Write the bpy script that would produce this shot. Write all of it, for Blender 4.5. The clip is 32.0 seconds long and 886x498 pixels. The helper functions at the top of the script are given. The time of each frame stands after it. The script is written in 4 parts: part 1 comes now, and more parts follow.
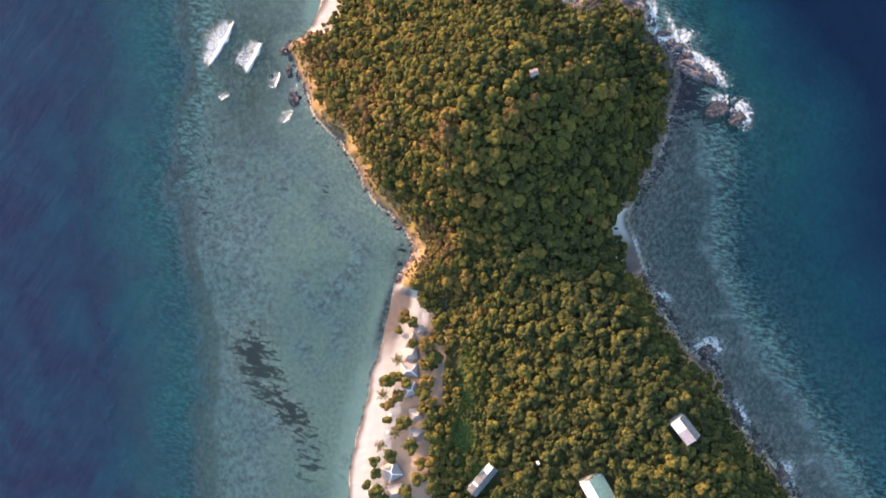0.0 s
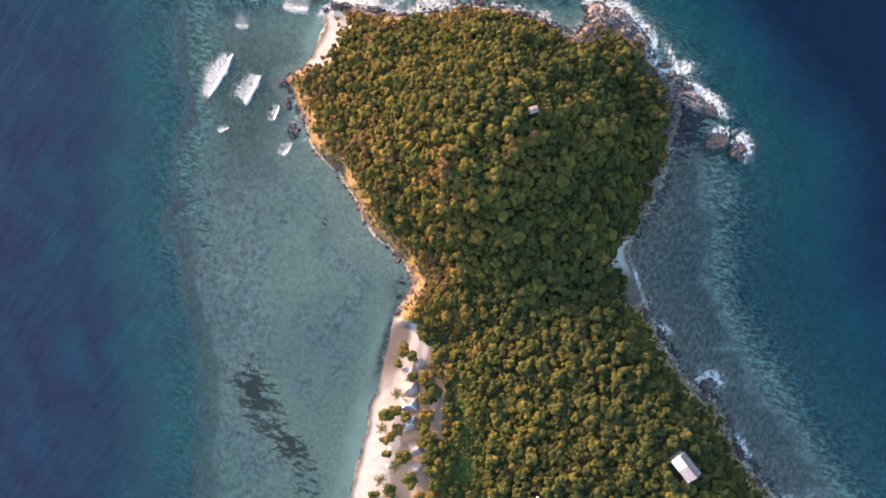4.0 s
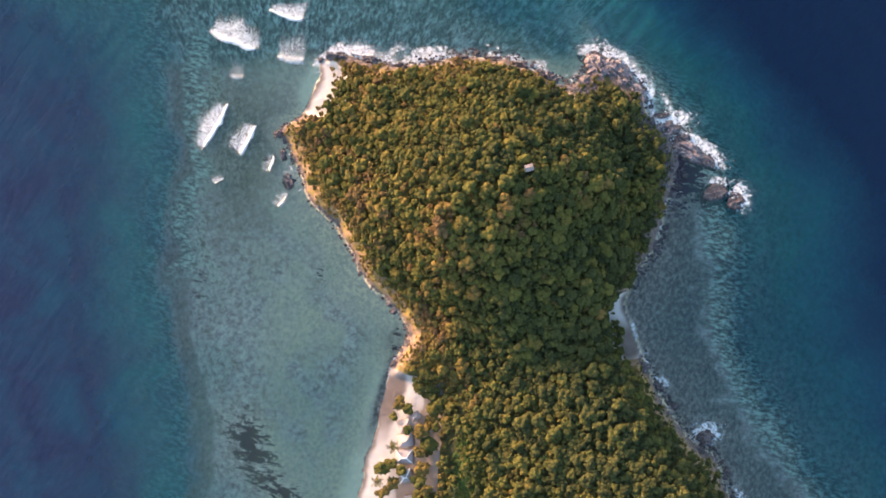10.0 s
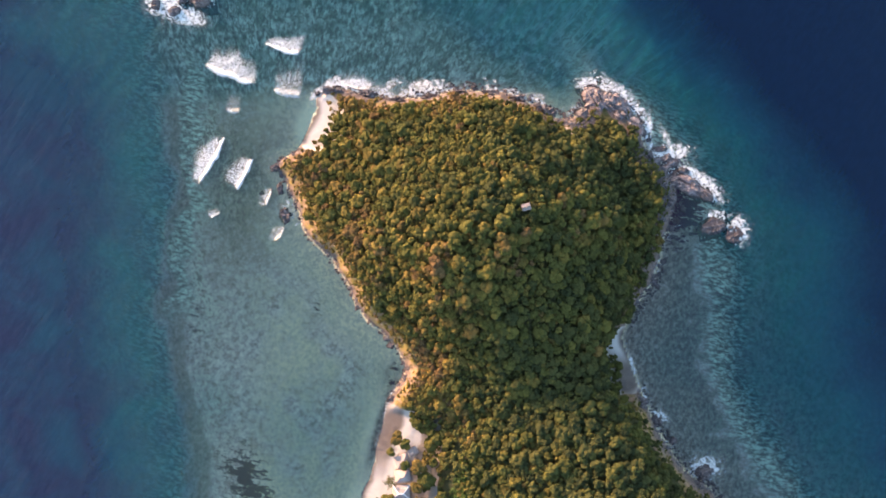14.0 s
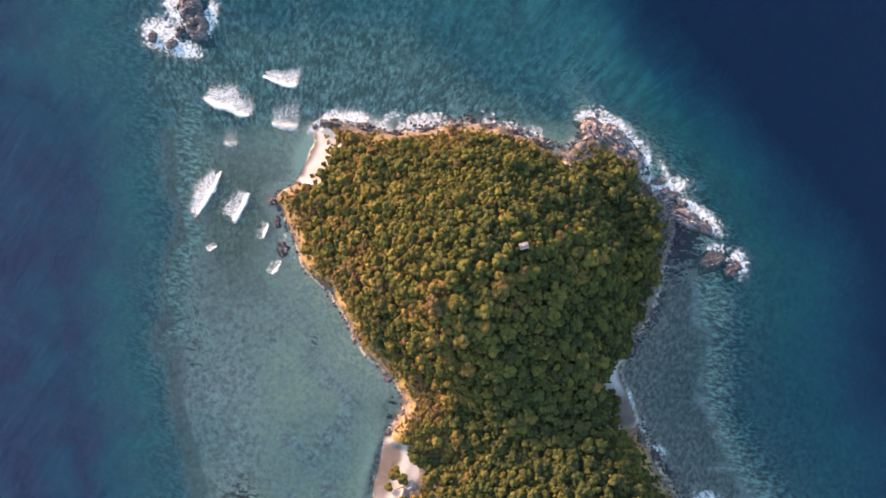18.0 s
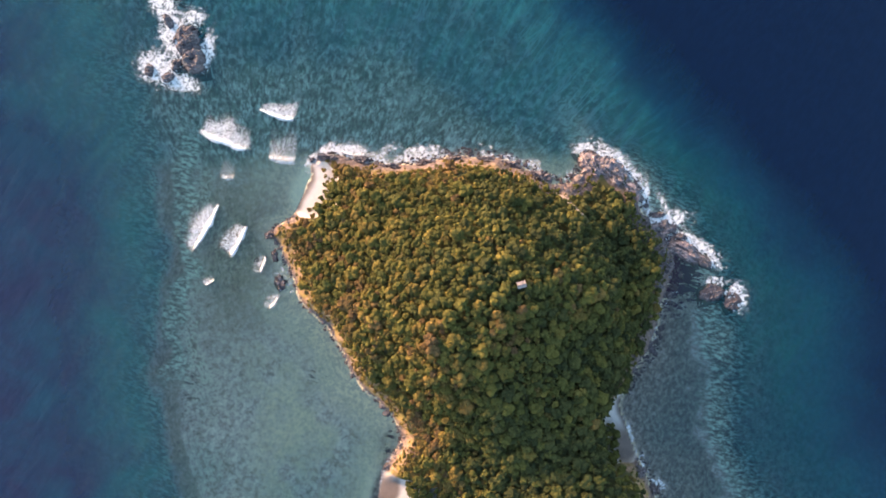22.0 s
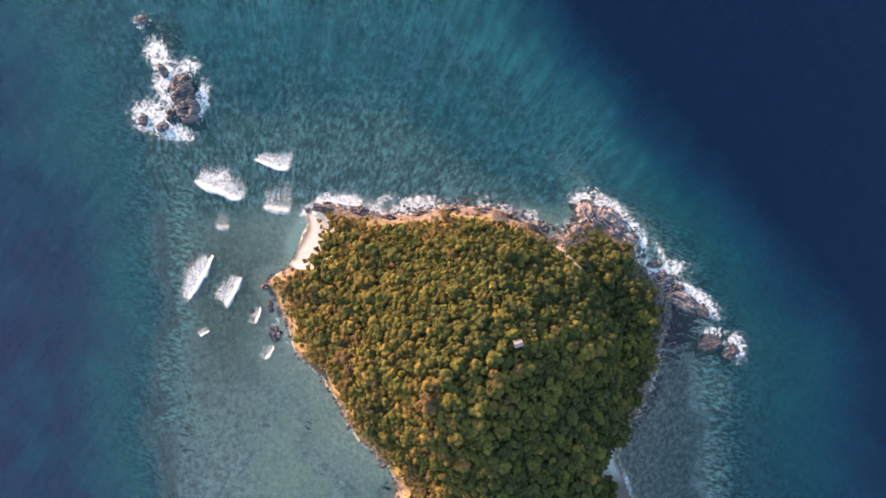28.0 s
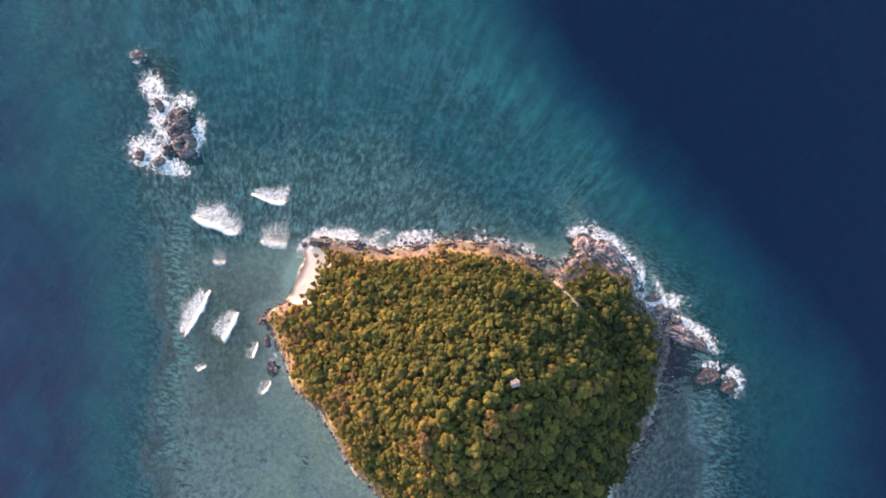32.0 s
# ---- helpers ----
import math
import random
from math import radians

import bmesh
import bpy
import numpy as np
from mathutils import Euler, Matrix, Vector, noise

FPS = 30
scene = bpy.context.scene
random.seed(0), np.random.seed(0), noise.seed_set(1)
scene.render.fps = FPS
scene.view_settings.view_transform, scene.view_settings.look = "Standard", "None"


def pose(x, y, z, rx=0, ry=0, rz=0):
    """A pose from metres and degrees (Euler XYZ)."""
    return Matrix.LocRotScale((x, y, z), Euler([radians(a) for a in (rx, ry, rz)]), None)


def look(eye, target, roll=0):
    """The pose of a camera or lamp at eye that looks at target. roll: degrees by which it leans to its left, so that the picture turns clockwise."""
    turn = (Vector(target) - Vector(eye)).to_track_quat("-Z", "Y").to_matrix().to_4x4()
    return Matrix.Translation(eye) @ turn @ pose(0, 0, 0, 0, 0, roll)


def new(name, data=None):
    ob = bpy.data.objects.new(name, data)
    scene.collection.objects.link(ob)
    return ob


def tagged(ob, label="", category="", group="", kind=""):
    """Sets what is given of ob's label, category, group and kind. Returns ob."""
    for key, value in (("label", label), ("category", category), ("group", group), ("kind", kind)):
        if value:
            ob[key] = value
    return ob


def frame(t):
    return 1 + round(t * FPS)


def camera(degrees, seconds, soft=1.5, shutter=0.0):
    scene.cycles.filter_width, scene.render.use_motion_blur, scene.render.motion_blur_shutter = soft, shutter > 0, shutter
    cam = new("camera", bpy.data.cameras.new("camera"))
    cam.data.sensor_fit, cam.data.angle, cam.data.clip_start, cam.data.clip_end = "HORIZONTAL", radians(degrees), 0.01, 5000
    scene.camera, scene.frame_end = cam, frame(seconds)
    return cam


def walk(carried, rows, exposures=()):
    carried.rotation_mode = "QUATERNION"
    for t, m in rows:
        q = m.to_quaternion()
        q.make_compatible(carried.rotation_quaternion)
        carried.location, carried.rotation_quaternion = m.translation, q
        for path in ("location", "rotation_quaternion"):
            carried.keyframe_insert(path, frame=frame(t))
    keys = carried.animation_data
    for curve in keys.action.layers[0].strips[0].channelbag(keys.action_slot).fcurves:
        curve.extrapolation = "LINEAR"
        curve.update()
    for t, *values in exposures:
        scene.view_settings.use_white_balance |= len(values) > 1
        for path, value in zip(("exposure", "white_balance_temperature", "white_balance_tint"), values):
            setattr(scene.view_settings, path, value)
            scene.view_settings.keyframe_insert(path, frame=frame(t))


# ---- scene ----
# ---- camera: a drone that looks straight down and drifts north ----
cam = camera(74.0, 32.0, soft=1.75)
ROWS = [
    (0.0, 0.01, 0.01, 261.88, 0.018, 0.006, -0.000),
    (1.0, 0.35, 3.59, 261.61, 0.026, 0.069, -0.021),
    (2.0, 0.65, 7.20, 261.38, 0.044, 0.128, -0.015),
    (3.0, 0.93, 10.81, 261.18, 0.044, 0.183, -0.022),
    (6.0, 1.93, 21.58, 260.74, 0.127, 0.283, -0.043),
    (7.0, 2.22, 25.22, 260.51, 0.154, 0.270, -0.028),
    (8.0, 2.46, 28.89, 260.18, 0.181, 0.255, -0.034),
    (9.0, 2.75, 32.60, 259.89, 0.195, 0.256, -0.009),
    (10.0, 3.14, 36.32, 259.65, 0.198, 0.245, -0.023),
    (11.0, 3.55, 40.06, 259.36, 0.198, 0.228, -0.047),
    (12.0, 3.91, 43.82, 259.15, 0.195, 0.254, -0.058),
    (13.0, 4.26, 47.59, 258.98, 0.209, 0.264, -0.078),
    (14.0, 4.57, 51.33, 258.76, 0.201, 0.290, -0.097),
    (17.0, 5.47, 62.47, 258.23, 0.189, 0.318, -0.110),
    (18.0, 5.85, 66.23, 257.93, 0.165, 0.368, -0.127),
    (19.0, 6.29, 70.02, 257.70, 0.123, 0.410, -0.166),
    (20.0, 6.72, 73.83, 257.49, 0.096, 0.449, -0.195),
    (21.0, 7.08, 77.56, 257.26, 0.073, 0.466, -0.222),
    (22.0, 7.34, 81.23, 257.05, 0.078, 0.479, -0.265),
    (23.0, 7.55, 84.84, 256.79, 0.084, 0.464, -0.274),
    (24.0, 7.70, 88.42, 256.52, 0.076, 0.437, -0.300),
    (25.0, 7.88, 92.05, 256.23, 0.091, 0.418, -0.321),
    (28.0, 8.53, 103.09, 255.49, 0.103, 0.376, -0.371),
    (29.0, 8.90, 106.80, 255.35, 0.109, 0.389, -0.401),
    (30.0, 9.38, 110.52, 255.19, 0.095, 0.413, -0.448),
    (31.0, 9.90, 114.26, 255.04, 0.092, 0.469, -0.488),
    (32.0, 10.44, 118.01, 254.96, 0.082, 0.497, -0.547),
    ]
walk(cam, [(t, pose(x, y, z, rx, ry, rz)) for t, x, y, z, rx, ry, rz in ROWS])

# ---- light: a low warm sun in the north-west, clear evening sky ----
SUN_TO = Vector((-0.75, 0.661, 0.0)).normalized()
SUN_UP = radians(7.5)
sun_dir = Vector((SUN_TO.x * math.cos(SUN_UP), SUN_TO.y * math.cos(SUN_UP), math.sin(SUN_UP)))
world = bpy.data.worlds.new("sky")
scene.world = world
world.use_nodes = True
wn = world.node_tree
sky = wn.nodes.new("ShaderNodeTexSky")
sky.sky_type = "NISHITA"
sky.sun_disc = False
sky.sun_elevation = SUN_UP
sky.sun_rotation = math.atan2(sun_dir.x, sun_dir.y)
sky.air_density, sky.dust_density, sky.ozone_density = 1.0, 1.1, 1.5
wn.nodes["Background"].inputs["Strength"].default_value = 0.15
wn.links.new(sky.outputs[0], wn.nodes["Background"].inputs["Color"])
sun = new("sun", bpy.data.lights.new("sun", "SUN"))
sun.data.energy, sun.data.angle, sun.data.color = 3.4, radians(11.0), (1.0, 0.60, 0.37)
sun.matrix_world = look(sun_dir * 600, (0, 0, 0))
scene.view_settings.exposure = 2.46

# ---- numbers ----
rng = np.random.default_rng(7)


def lattice_noise(x, y, size, seed):
    """Smooth value noise, -1 to 1, with cells of that many metres."""
    table = np.random.default_rng(seed).uniform(-1, 1, (64, 64))
    u, v = x / size + 1000, y / size + 1000
    i, j = np.floor(u).astype(int), np.floor(v).astype(int)
    a, b = u - i, v - j
    a, b = a * a * (3 - 2 * a), b * b * (3 - 2 * b)
    i0, i1, j0, j1 = i % 64, (i + 1) % 64, j % 64, (j + 1) % 64
    return (table[i0, j0] * (1 - a) + table[i1, j0] * a) * (1 - b) + (table[i0, j1] * (1 - a) + table[i1, j1] * a) * b


def fbm(x, y, size, seed, octaves=4):
    return sum(lattice_noise(x, y, size / 2**k, seed + k) / 2**k for k in range(octaves)) / 1.6


def step(a, b, v):
    u = np.clip((v - a) / (b - a), 0, 1)
    return u * u * (3 - 2 * u)


def blob(x, y, cx, cy, rx, ry=None, turn=0.0):
    """A soft round patch, 1 in its middle."""
    c, s = math.cos(radians(turn)), math.sin(radians(turn))
    dx, dy = x - cx, y - cy
    return np.exp(-(((dx * c + dy * s) / rx) ** 2 + ((dy * c - dx * s) / (ry or rx)) ** 2))


def curve_through(points, cuts=4):
    """A closed smooth line through the control points."""
    p = np.array(points, float)
    a, b, c, d = np.roll(p, 1, 0), p, np.roll(p, -1, 0), np.roll(p, -2, 0)
    out = []
    for k in range(cuts):
        t = k / cuts
        out.append(0.5 * (2 * b + (c - a) * t + (2 * a - 5 * b + 4 * c - d) * t**2 + (3 * b - a - 3 * c + d) * t**3))
    return np.stack(out, 1).reshape(-1, 2)


def inside_by(line, x, y):
    """Distance to the closed line, positive inside it."""
    near = np.full(x.shape, 1e9)
    odd = np.zeros(x.shape, bool)
    for (ax, ay), (bx, by) in zip(line, np.roll(line, -1, 0)):
        ex, ey = bx - ax, by - ay
        t = np.clip(((x - ax) * ex + (y - ay) * ey) / (ex * ex + ey * ey + 1e-9), 0, 1)
        near = np.minimum(near, (x - ax - t * ex) ** 2 + (y - ay - t * ey) ** 2)
        if ay != by:
            odd ^= ((ay > y) != (by > y)) & (x < ex * (y - ay) / (by - ay) + ax)
    return np.sqrt(near) * np.where(odd, 1, -1)


# the water's edge, stretch by stretch, anticlockwise from the south
WEST_BEACH = [(-30, -190), (-50, -150), (-43, -111), (-38.3, -80), (-30.6, -52.5), (-25, -32), (-20, -14)]
WEST_CLIFF = [(-14.5, 0), (-20.5, 12), (-33.5, 24.5), (-40, 39.5), (-48.5, 50.5), (-58, 59.5), (-62, 73), (-70, 89)]
NORTH_BEACH = [(-61, 96), (-55.5, 107), (-52.5, 115), (-52, 121)]
NORTH_CLIFF = [(-37, 123), (-24.5, 119), (-11, 118), (2.4, 121), (22, 122), (38, 117.5), (52.5, 110), (58.5, 109)]
EAST_ROCKS = [(65.5, 112), (68, 120), (71, 123.5), (79.5, 117), (88.5, 110), (91, 103), (93, 96), (99, 88.5), (105, 79), (104.5, 69), (102, 60), (97, 43), (88, 26)]
EAST_SHORE = [(82.5, 14), (88, -6), (93.5, -20), (102, -35), (113.5, -47.5), (123.5, -60), (130, -75), (142, -90), (155, -108), (180, -150), (170, -195)]
COAST = curve_through(WEST_BEACH + WEST_CLIFF + NORTH_BEACH + NORTH_CLIFF + EAST_ROCKS + EAST_SHORE)
# the outer edge of the shallow reef
REEF = curve_through([(-104, -200), (-104, -111), (-109, -40), (-115, 10), (-116, 60), (-112, 103), (-116, 147), (-138, 180), (-162, 230), (-150, 330), (-70, 300),
                      (-11, 222), (22, 178), (52, 146), (70, 130), (89, 117), (103, 98), (121, 66), (124, 10), (133, -27), (158, -65), (182, -111), (215, -200)])
# broad rounded rises of the land: x, y, width, height
RISES = [(0, 55, 32, 19.7), (35, 65, 30, 8.8), (65, 65, 30, 11.8), (20, 20, 28, 1.9), (50, 0, 28, 8.6), (80, -35, 28, 11.5), (95, -80, 32, 11.4), (50, -75, 28, 5.1),
         (20, 95, 28, 4.8), (10, -50, 30, 2.0), (120, -120, 40, 12.2), (75, 30, 25, -3.1), (0, 32, 12, 3.5), (30, 23, 14, 4.0), (-16, 26, 10, -6.0), (-2, 12, 9, -3.0), (40, -38, 12, 2.0)]


def beach_share(x, y):
    west = step(-11, -21, y) * step(25, 5, x)
    return np.maximum(np.maximum(west, step(1.15, 0.75, np.hypot((x + 50) / 13, (y - 107) / 14))), step(1.1, 0.8, np.hypot((x - 82) / 12, (y - 3) / 16)))


def lay(x, y):
    """Height of the ground or seabed, and the masks of its surface."""
    wx, wy = x + 1.6 * fbm(x, y, 11, 21), y + 1.6 * fbm(x, y, 11, 31)
    s = inside_by(COAST, wx, wy)
    r = inside_by(REEF, x + 7 * fbm(x, y, 26, 41) + 2 * fbm(x, y, 5, 43), y + 7 * fbm(x, y, 26, 51) + 2 * fbm(x, y, 5, 53))
    beach = beach_share(x, y)
    hill = 1.6 + sum(h * np.exp(-((x - cx) ** 2 + (y - cy) ** 2) / (2 * w * w)) for cx, cy, w, h in RISES) + 0.7 * fbm(x, y, 9, 61)
    brink = x - np.interp(y, [20, 45, 65, 85, 96, 104, 114], [80, 77, 73, 68, 62, 54.5, 48])
    hill = hill * (1 - 0.74 * step(0, 8, brink) * step(18, 40, y))
    sandy = 0.1 * np.minimum(s, 15) + 0.02 * np.maximum(s - 15, 0) + 0.45 * np.maximum(s - 26, 0) + 0.05 * fbm(x, y, 4, 65)
    ledge = np.maximum(s + 1.6 * fbm(x, y, 7, 71), 0)
    steep = 0.15 + 0.9 * np.maximum(s, 0) + 2.2 * step(1.2, 2.2, ledge) + 2.4 * step(3.6, 4.8, ledge) + 0.9 * fbm(x, y, 3.4, 75) * step(0, 2, s)
    rise = sandy * beach + steep * (1 - beach)
    low = np.minimum(rise, hill)
    land = low - 0.8 * np.exp(-np.abs(rise - hill) / 2.5)
    land = np.maximum(land, 0.1 * np.minimum(s, 12))
    out = np.maximum(-s, 0)
    east = step(40, 75, x)
    flat = (0.07 + 0.08 * step(20, 0, x) * step(10, -20, y)) * np.minimum(out, 8) + 0.5 * step(3, 22, out) + 0.35 * fbm(x, y, 14, 81) * step(2, 10, out)
    flat = flat * (1 + 0.5 * east + 2.8 * step(142, 192, y + 0.75 * np.maximum(x + 10, 0)) * (1 - east))
    flat = flat * (1 - 0.75 * np.maximum.reduce([blob(x, y, 101, 78, 9, 17, 12), blob(x, y, -84, -50, 10, 19, 25), blob(x, y, -70, -71, 8, 19, 42), blob(x, y, -114, 196, 7, 9, 25)]))
    drop = np.maximum(-r, 0)
    north_east = step(-40, 90, x) * step(60, 150, y)
    south_west = step(-60, -100, x) * (1 - 0.6 * step(105, 150, y))
    gentle = 0.5 + 0.5 * step(40, 90, x)
    deep = flat + (1.3 - 0.8 * north_east + 0.2 * south_west) * step(0, 14 + 10 * north_east, drop) + (0.085 + 0.07 * east * step(40, 110, y) + 0.085 * south_west + 0.040 * north_east * gentle) * drop + (0.0003 + 0.0010 * east + 0.0011 * north_east * gentle) * drop**2
    bed = -np.minimum(deep, 45) - 0.05
    z = np.where(s > 0, land, np.minimum(bed, -0.02))
    z = np.where(s > 0, z, np.maximum(z, -45))
    return z, s, r, beach


def sheet_axis(a, b, cell, far, rings):
    inner = np.linspace(a, b, int((b - a) / cell) + 1)
    grow = (np.geomspace(1, 1 + far, rings) - 1)[1:]
    return np.concatenate([a - grow[::-1], inner, b + grow])


def sheet(name, xs, ys, height, material, **masks):
    """One regular sheet of quads with float masks on its points."""
    n, m = len(xs), len(ys)
    gx, gy = np.meshgrid(xs, ys, indexing="ij")
    co = np.stack([gx, gy, height], -1).reshape(-1, 3)
    i = (np.arange(n - 1)[:, None] * m + np.arange(m - 1)[None, :]).ravel()
    quads = np.stack([i, i + m, i + m + 1, i + 1], 1)
    ob = new(name, mesh_of(name, co, quads, material, masks))
    return ob


def mesh_of(name, co, faces, material, masks=None, smooth=True):
    """A mesh from arrays of places and of faces with equally many corners."""
    me = bpy.data.meshes.new(name)
    k = faces.shape[1]
    me.vertices.add(len(co))
    me.vertices.foreach_set("co", np.ascontiguousarray(co, np.float32).ravel())
    me.loops.add(faces.size)
    me.loops.foreach_set("vertex_index", np.ascontiguousarray(faces, np.int32).ravel())
    me.polygons.add(len(faces))
    me.polygons.foreach_set("loop_start", np.arange(0, faces.size, k, dtype=np.int32))
    me.polygons.foreach_set("use_smooth", np.full(len(faces), smooth))
    for key, values in (masks or {}).items():
        me.attributes.new(key, "FLOAT", "POINT").data.foreach_set("value", np.ascontiguousarray(values, np.float32).ravel())
    me.materials.append(material)
    me.update(calc_edges=True)
    me.validate()
    return me


# where the lines of the northern swell seem to come from
FAN_X, FAN_Y = -66.0, 12.0


# ---- materials ----
class Nodes:
    """A short way to write node trees."""

    def __init__(self, name):
        self.material = bpy.data.materials.new(name)
        self.material.use_nodes = True
        self.tree = self.material.node_tree
        self.tree.nodes.clear()
        self.place = self.node("ShaderNodeNewGeometry").outputs["Position"]

    def node(self, kind, inputs=(), **settings):
        n = self.tree.nodes.new(kind)
        for key, value in settings.items():
            setattr(n, key, value)
        for key, value in dict(inputs).items():
            self.put(n.inputs[key], value)
        return n

    def put(self, socket, value):
        if isinstance(value, bpy.types.NodeSocket):
            self.tree.links.new(value, socket)
        elif isinstance(value, (tuple, list)) and len(value) == 3 and socket.type == "RGBA":
            socket.default_value = (*value, 1)
        else:
            socket.default_value = value

    def mask(self, name):
        return self.node("ShaderNodeAttribute", attribute_name=name).outputs["Fac"]

    def noise(self, scale, detail=4.0, rough=0.55, stretch=None, turn=0.0, warp=0.0):
        where = self.place
        if stretch:
            where = self.node("ShaderNodeMapping", {"Vector": where, "Rotation": (0, 0, radians(turn)), "Scale": stretch}, vector_type="TEXTURE").outputs[0]
        return self.node("ShaderNodeTexNoise", {"Vector": where, "Scale": scale, "Detail": detail, "Roughness": rough, "Distortion": warp}).outputs["Fac"]

    def fan(self, along, bend, detail, rough, spread=44.0):
        """Noise drawn out in long lines that spread like a fan over the northern shelf."""
        d = self.node("ShaderNodeSeparateXYZ", {0: self.node("ShaderNodeVectorMath", {0: self.place, 1: (FAN_X, FAN_Y, 0)}, operation="SUBTRACT").outputs[0]}).outputs
        far = self.math("SQRT", self.math("ADD", self.math("MULTIPLY", d[0], d[0]), self.math("MULTIPLY", d[1], d[1])))
        turn = self.math("MULTIPLY", self.math("ARCTAN2", d[0], d[1]), spread)
        where = self.node("ShaderNodeCombineXYZ", {0: turn, 1: self.math("MULTIPLY", far, along), 2: bend}).outputs[0]
        return self.node("ShaderNodeTexNoise", {"Vector": where, "Scale": 1.0, "Detail": detail, "Roughness": rough, "Distortion": 0.25}).outputs["Fac"]

    def math(self, kind, a, b=0.0, clamp=False):
        return self.node("ShaderNodeMath", {0: a, 1: b}, operation=kind, use_clamp=clamp).outputs[0]

    def fit(self, value, a, b, c=0.0, d=1.0):
        return self.node("ShaderNodeMapRange", {"Value": value, "From Min": a, "From Max": b, "To Min": c, "To Max": d}, interpolation_type="SMOOTHSTEP").outputs[0]

    def mix(self, fac, a, b, blend="MIX"):
        n = self.node("ShaderNodeMix", data_type="RGBA", blend_type=blend)
        for k, v in ((0, fac), (6, a), (7, b)):
            self.put(n.inputs[k], v)
        return n.outputs[2]

    def ramp(self, fac, stops):
        n = self.node("ShaderNodeValToRGB", {"Fac": fac})
        while len(n.color_ramp.elements) < len(stops):
            n.color_ramp.elements.new(0.5)
        for e, (p, c) in zip(n.color_ramp.elements, stops):
            e.position, e.color = p, (*c, 1)
        return n.outputs["Color"]

    def bump(self, height, strength, distance, normal=None):
        return self.node("ShaderNodeBump", {"Height": height, "Strength": strength, "Distance": distance, **({"Normal": normal} if normal else {})}).outputs[0]

    def surface(self, color, rough=0.8, normal=None, metal=0.0, gloss=0.3):
        b = self.node("ShaderNodeBsdfPrincipled", {"Base Color": color, "Roughness": rough, "Metallic": metal, "Specular IOR Level": gloss})
        if normal:
            self.put(b.inputs["Normal"], normal)
        return b.outputs[0]

    def done(self, shader):
        out = self.node("ShaderNodeOutputMaterial")
        self.tree.links.new(shader, out.inputs["Surface"])
        return self.material


def ground_material():
    n = Nodes("island ground and seabed")
    fine, mid, wide = n.noise(2.2, 6, 0.65), n.noise(0.35, 5, 0.6), n.noise(0.07, 4, 0.55)
    # dry land
    sand = n.mix(mid, (0.47, 0.43, 0.42), (0.58, 0.535, 0.515))
    sand = n.mix(n.math("MULTIPLY", n.fit(fine, 0.55, 0.75), 0.35), sand, (0.42, 0.32, 0.24))
    # Sand painted greyer to hold the beach trees' shade; also bare lane and ledge.
    sand = n.mix(n.fit(n.math("ADD", n.mask("earth_shade"), n.math("MULTIPLY", n.math("SUBTRACT", mid, 0.5), 0.7)), 0.35, 0.7), sand, n.mix(fine, (0.20, 0.165, 0.145), (0.33, 0.28, 0.255)))
    sand = n.mix(n.mask("wet"), sand, n.mix(mid, (0.11, 0.088, 0.080), (0.20, 0.16, 0.145)))
    rock = n.ramp(n.noise(0.8, 8, 0.7), [(0.3, (0.055, 0.045, 0.042)), (0.5, (0.125, 0.093, 0.088)), (0.7, (0.26, 0.20, 0.185))])
    soil = n.ramp(n.noise(0.45, 7, 0.68), [(0.32, (0.14, 0.095, 0.055)), (0.5, (0.29, 0.175, 0.11)), (0.68, (0.40, 0.265, 0.20))])
    grass = n.mix(fine, (0.14, 0.11, 0.03), (0.33, 0.22, 0.07))
    bank = n.mix(n.fit(mid, 0.42, 0.58), soil, grass)
    bank = n.mix(n.mask("rock"), bank, rock)
    wood = n.mix(fine, (0.03, 0.038, 0.014), (0.10, 0.085, 0.04))
    land = n.mix(n.fit(n.math("ADD", n.mask("wood"), n.math("MULTIPLY", n.math("SUBTRACT", mid, 0.5), 0.8)), 0.35, 0.65), bank, wood)
    land = n.mix(n.fit(n.math("ADD", n.mask("sand"), n.math("MULTIPLY", n.math("SUBTRACT", fine, 0.5), 0.5)), 0.35, 0.6), land, sand)
    # seabed
    pale = n.mix(wide, (0.82, 0.68, 0.43), (0.96, 0.84, 0.56))
    pale = n.mix(n.fit(n.noise(0.6, 9, 0.74, warp=0.25), 0.42, 0.58), n.mix(0.6, pale, (0.34, 0.31, 0.26)), pale)
    coral = n.ramp(n.noise(0.42, 10, 0.78, warp=0.25), [(0.38, (0.21, 0.155, 0.145)), (0.46, (0.46, 0.36, 0.32)), (0.53, (0.72, 0.61, 0.52)), (0.61, (0.96, 0.86, 0.72))])
    comb = n.ramp(n.noise(0.75, 9, 0.75, stretch=(2.4, 1.0, 1.0), turn=-12, warp=0.2), [(0.42, (0.11, 0.10, 0.09)), (0.5, (0.34, 0.37, 0.29)), (0.57, (0.84, 0.98, 0.76))])
    drab = n.ramp(n.noise(0.6, 9, 0.74, stretch=(1.0, 1.3, 1.0), turn=-10, warp=0.2), [(0.38, (0.08, 0.066, 0.062)), (0.50, (0.235, 0.195, 0.165)), (0.62, (0.46, 0.40, 0.34))])
    rake = n.ramp(n.fan(0.27, 0.0, 9, 0.74, 74.0), [(0.39, (0.075, 0.073, 0.068)), (0.46, (0.18, 0.18, 0.16)), (0.52, (0.38, 0.40, 0.34)), (0.60, (0.80, 0.86, 0.72))])
    rake = n.mix(n.math("MULTIPLY", n.fit(n.noise(0.13, 6, 0.62, warp=0.3), 0.47, 0.62), 0.6), rake, (0.085, 0.085, 0.08))
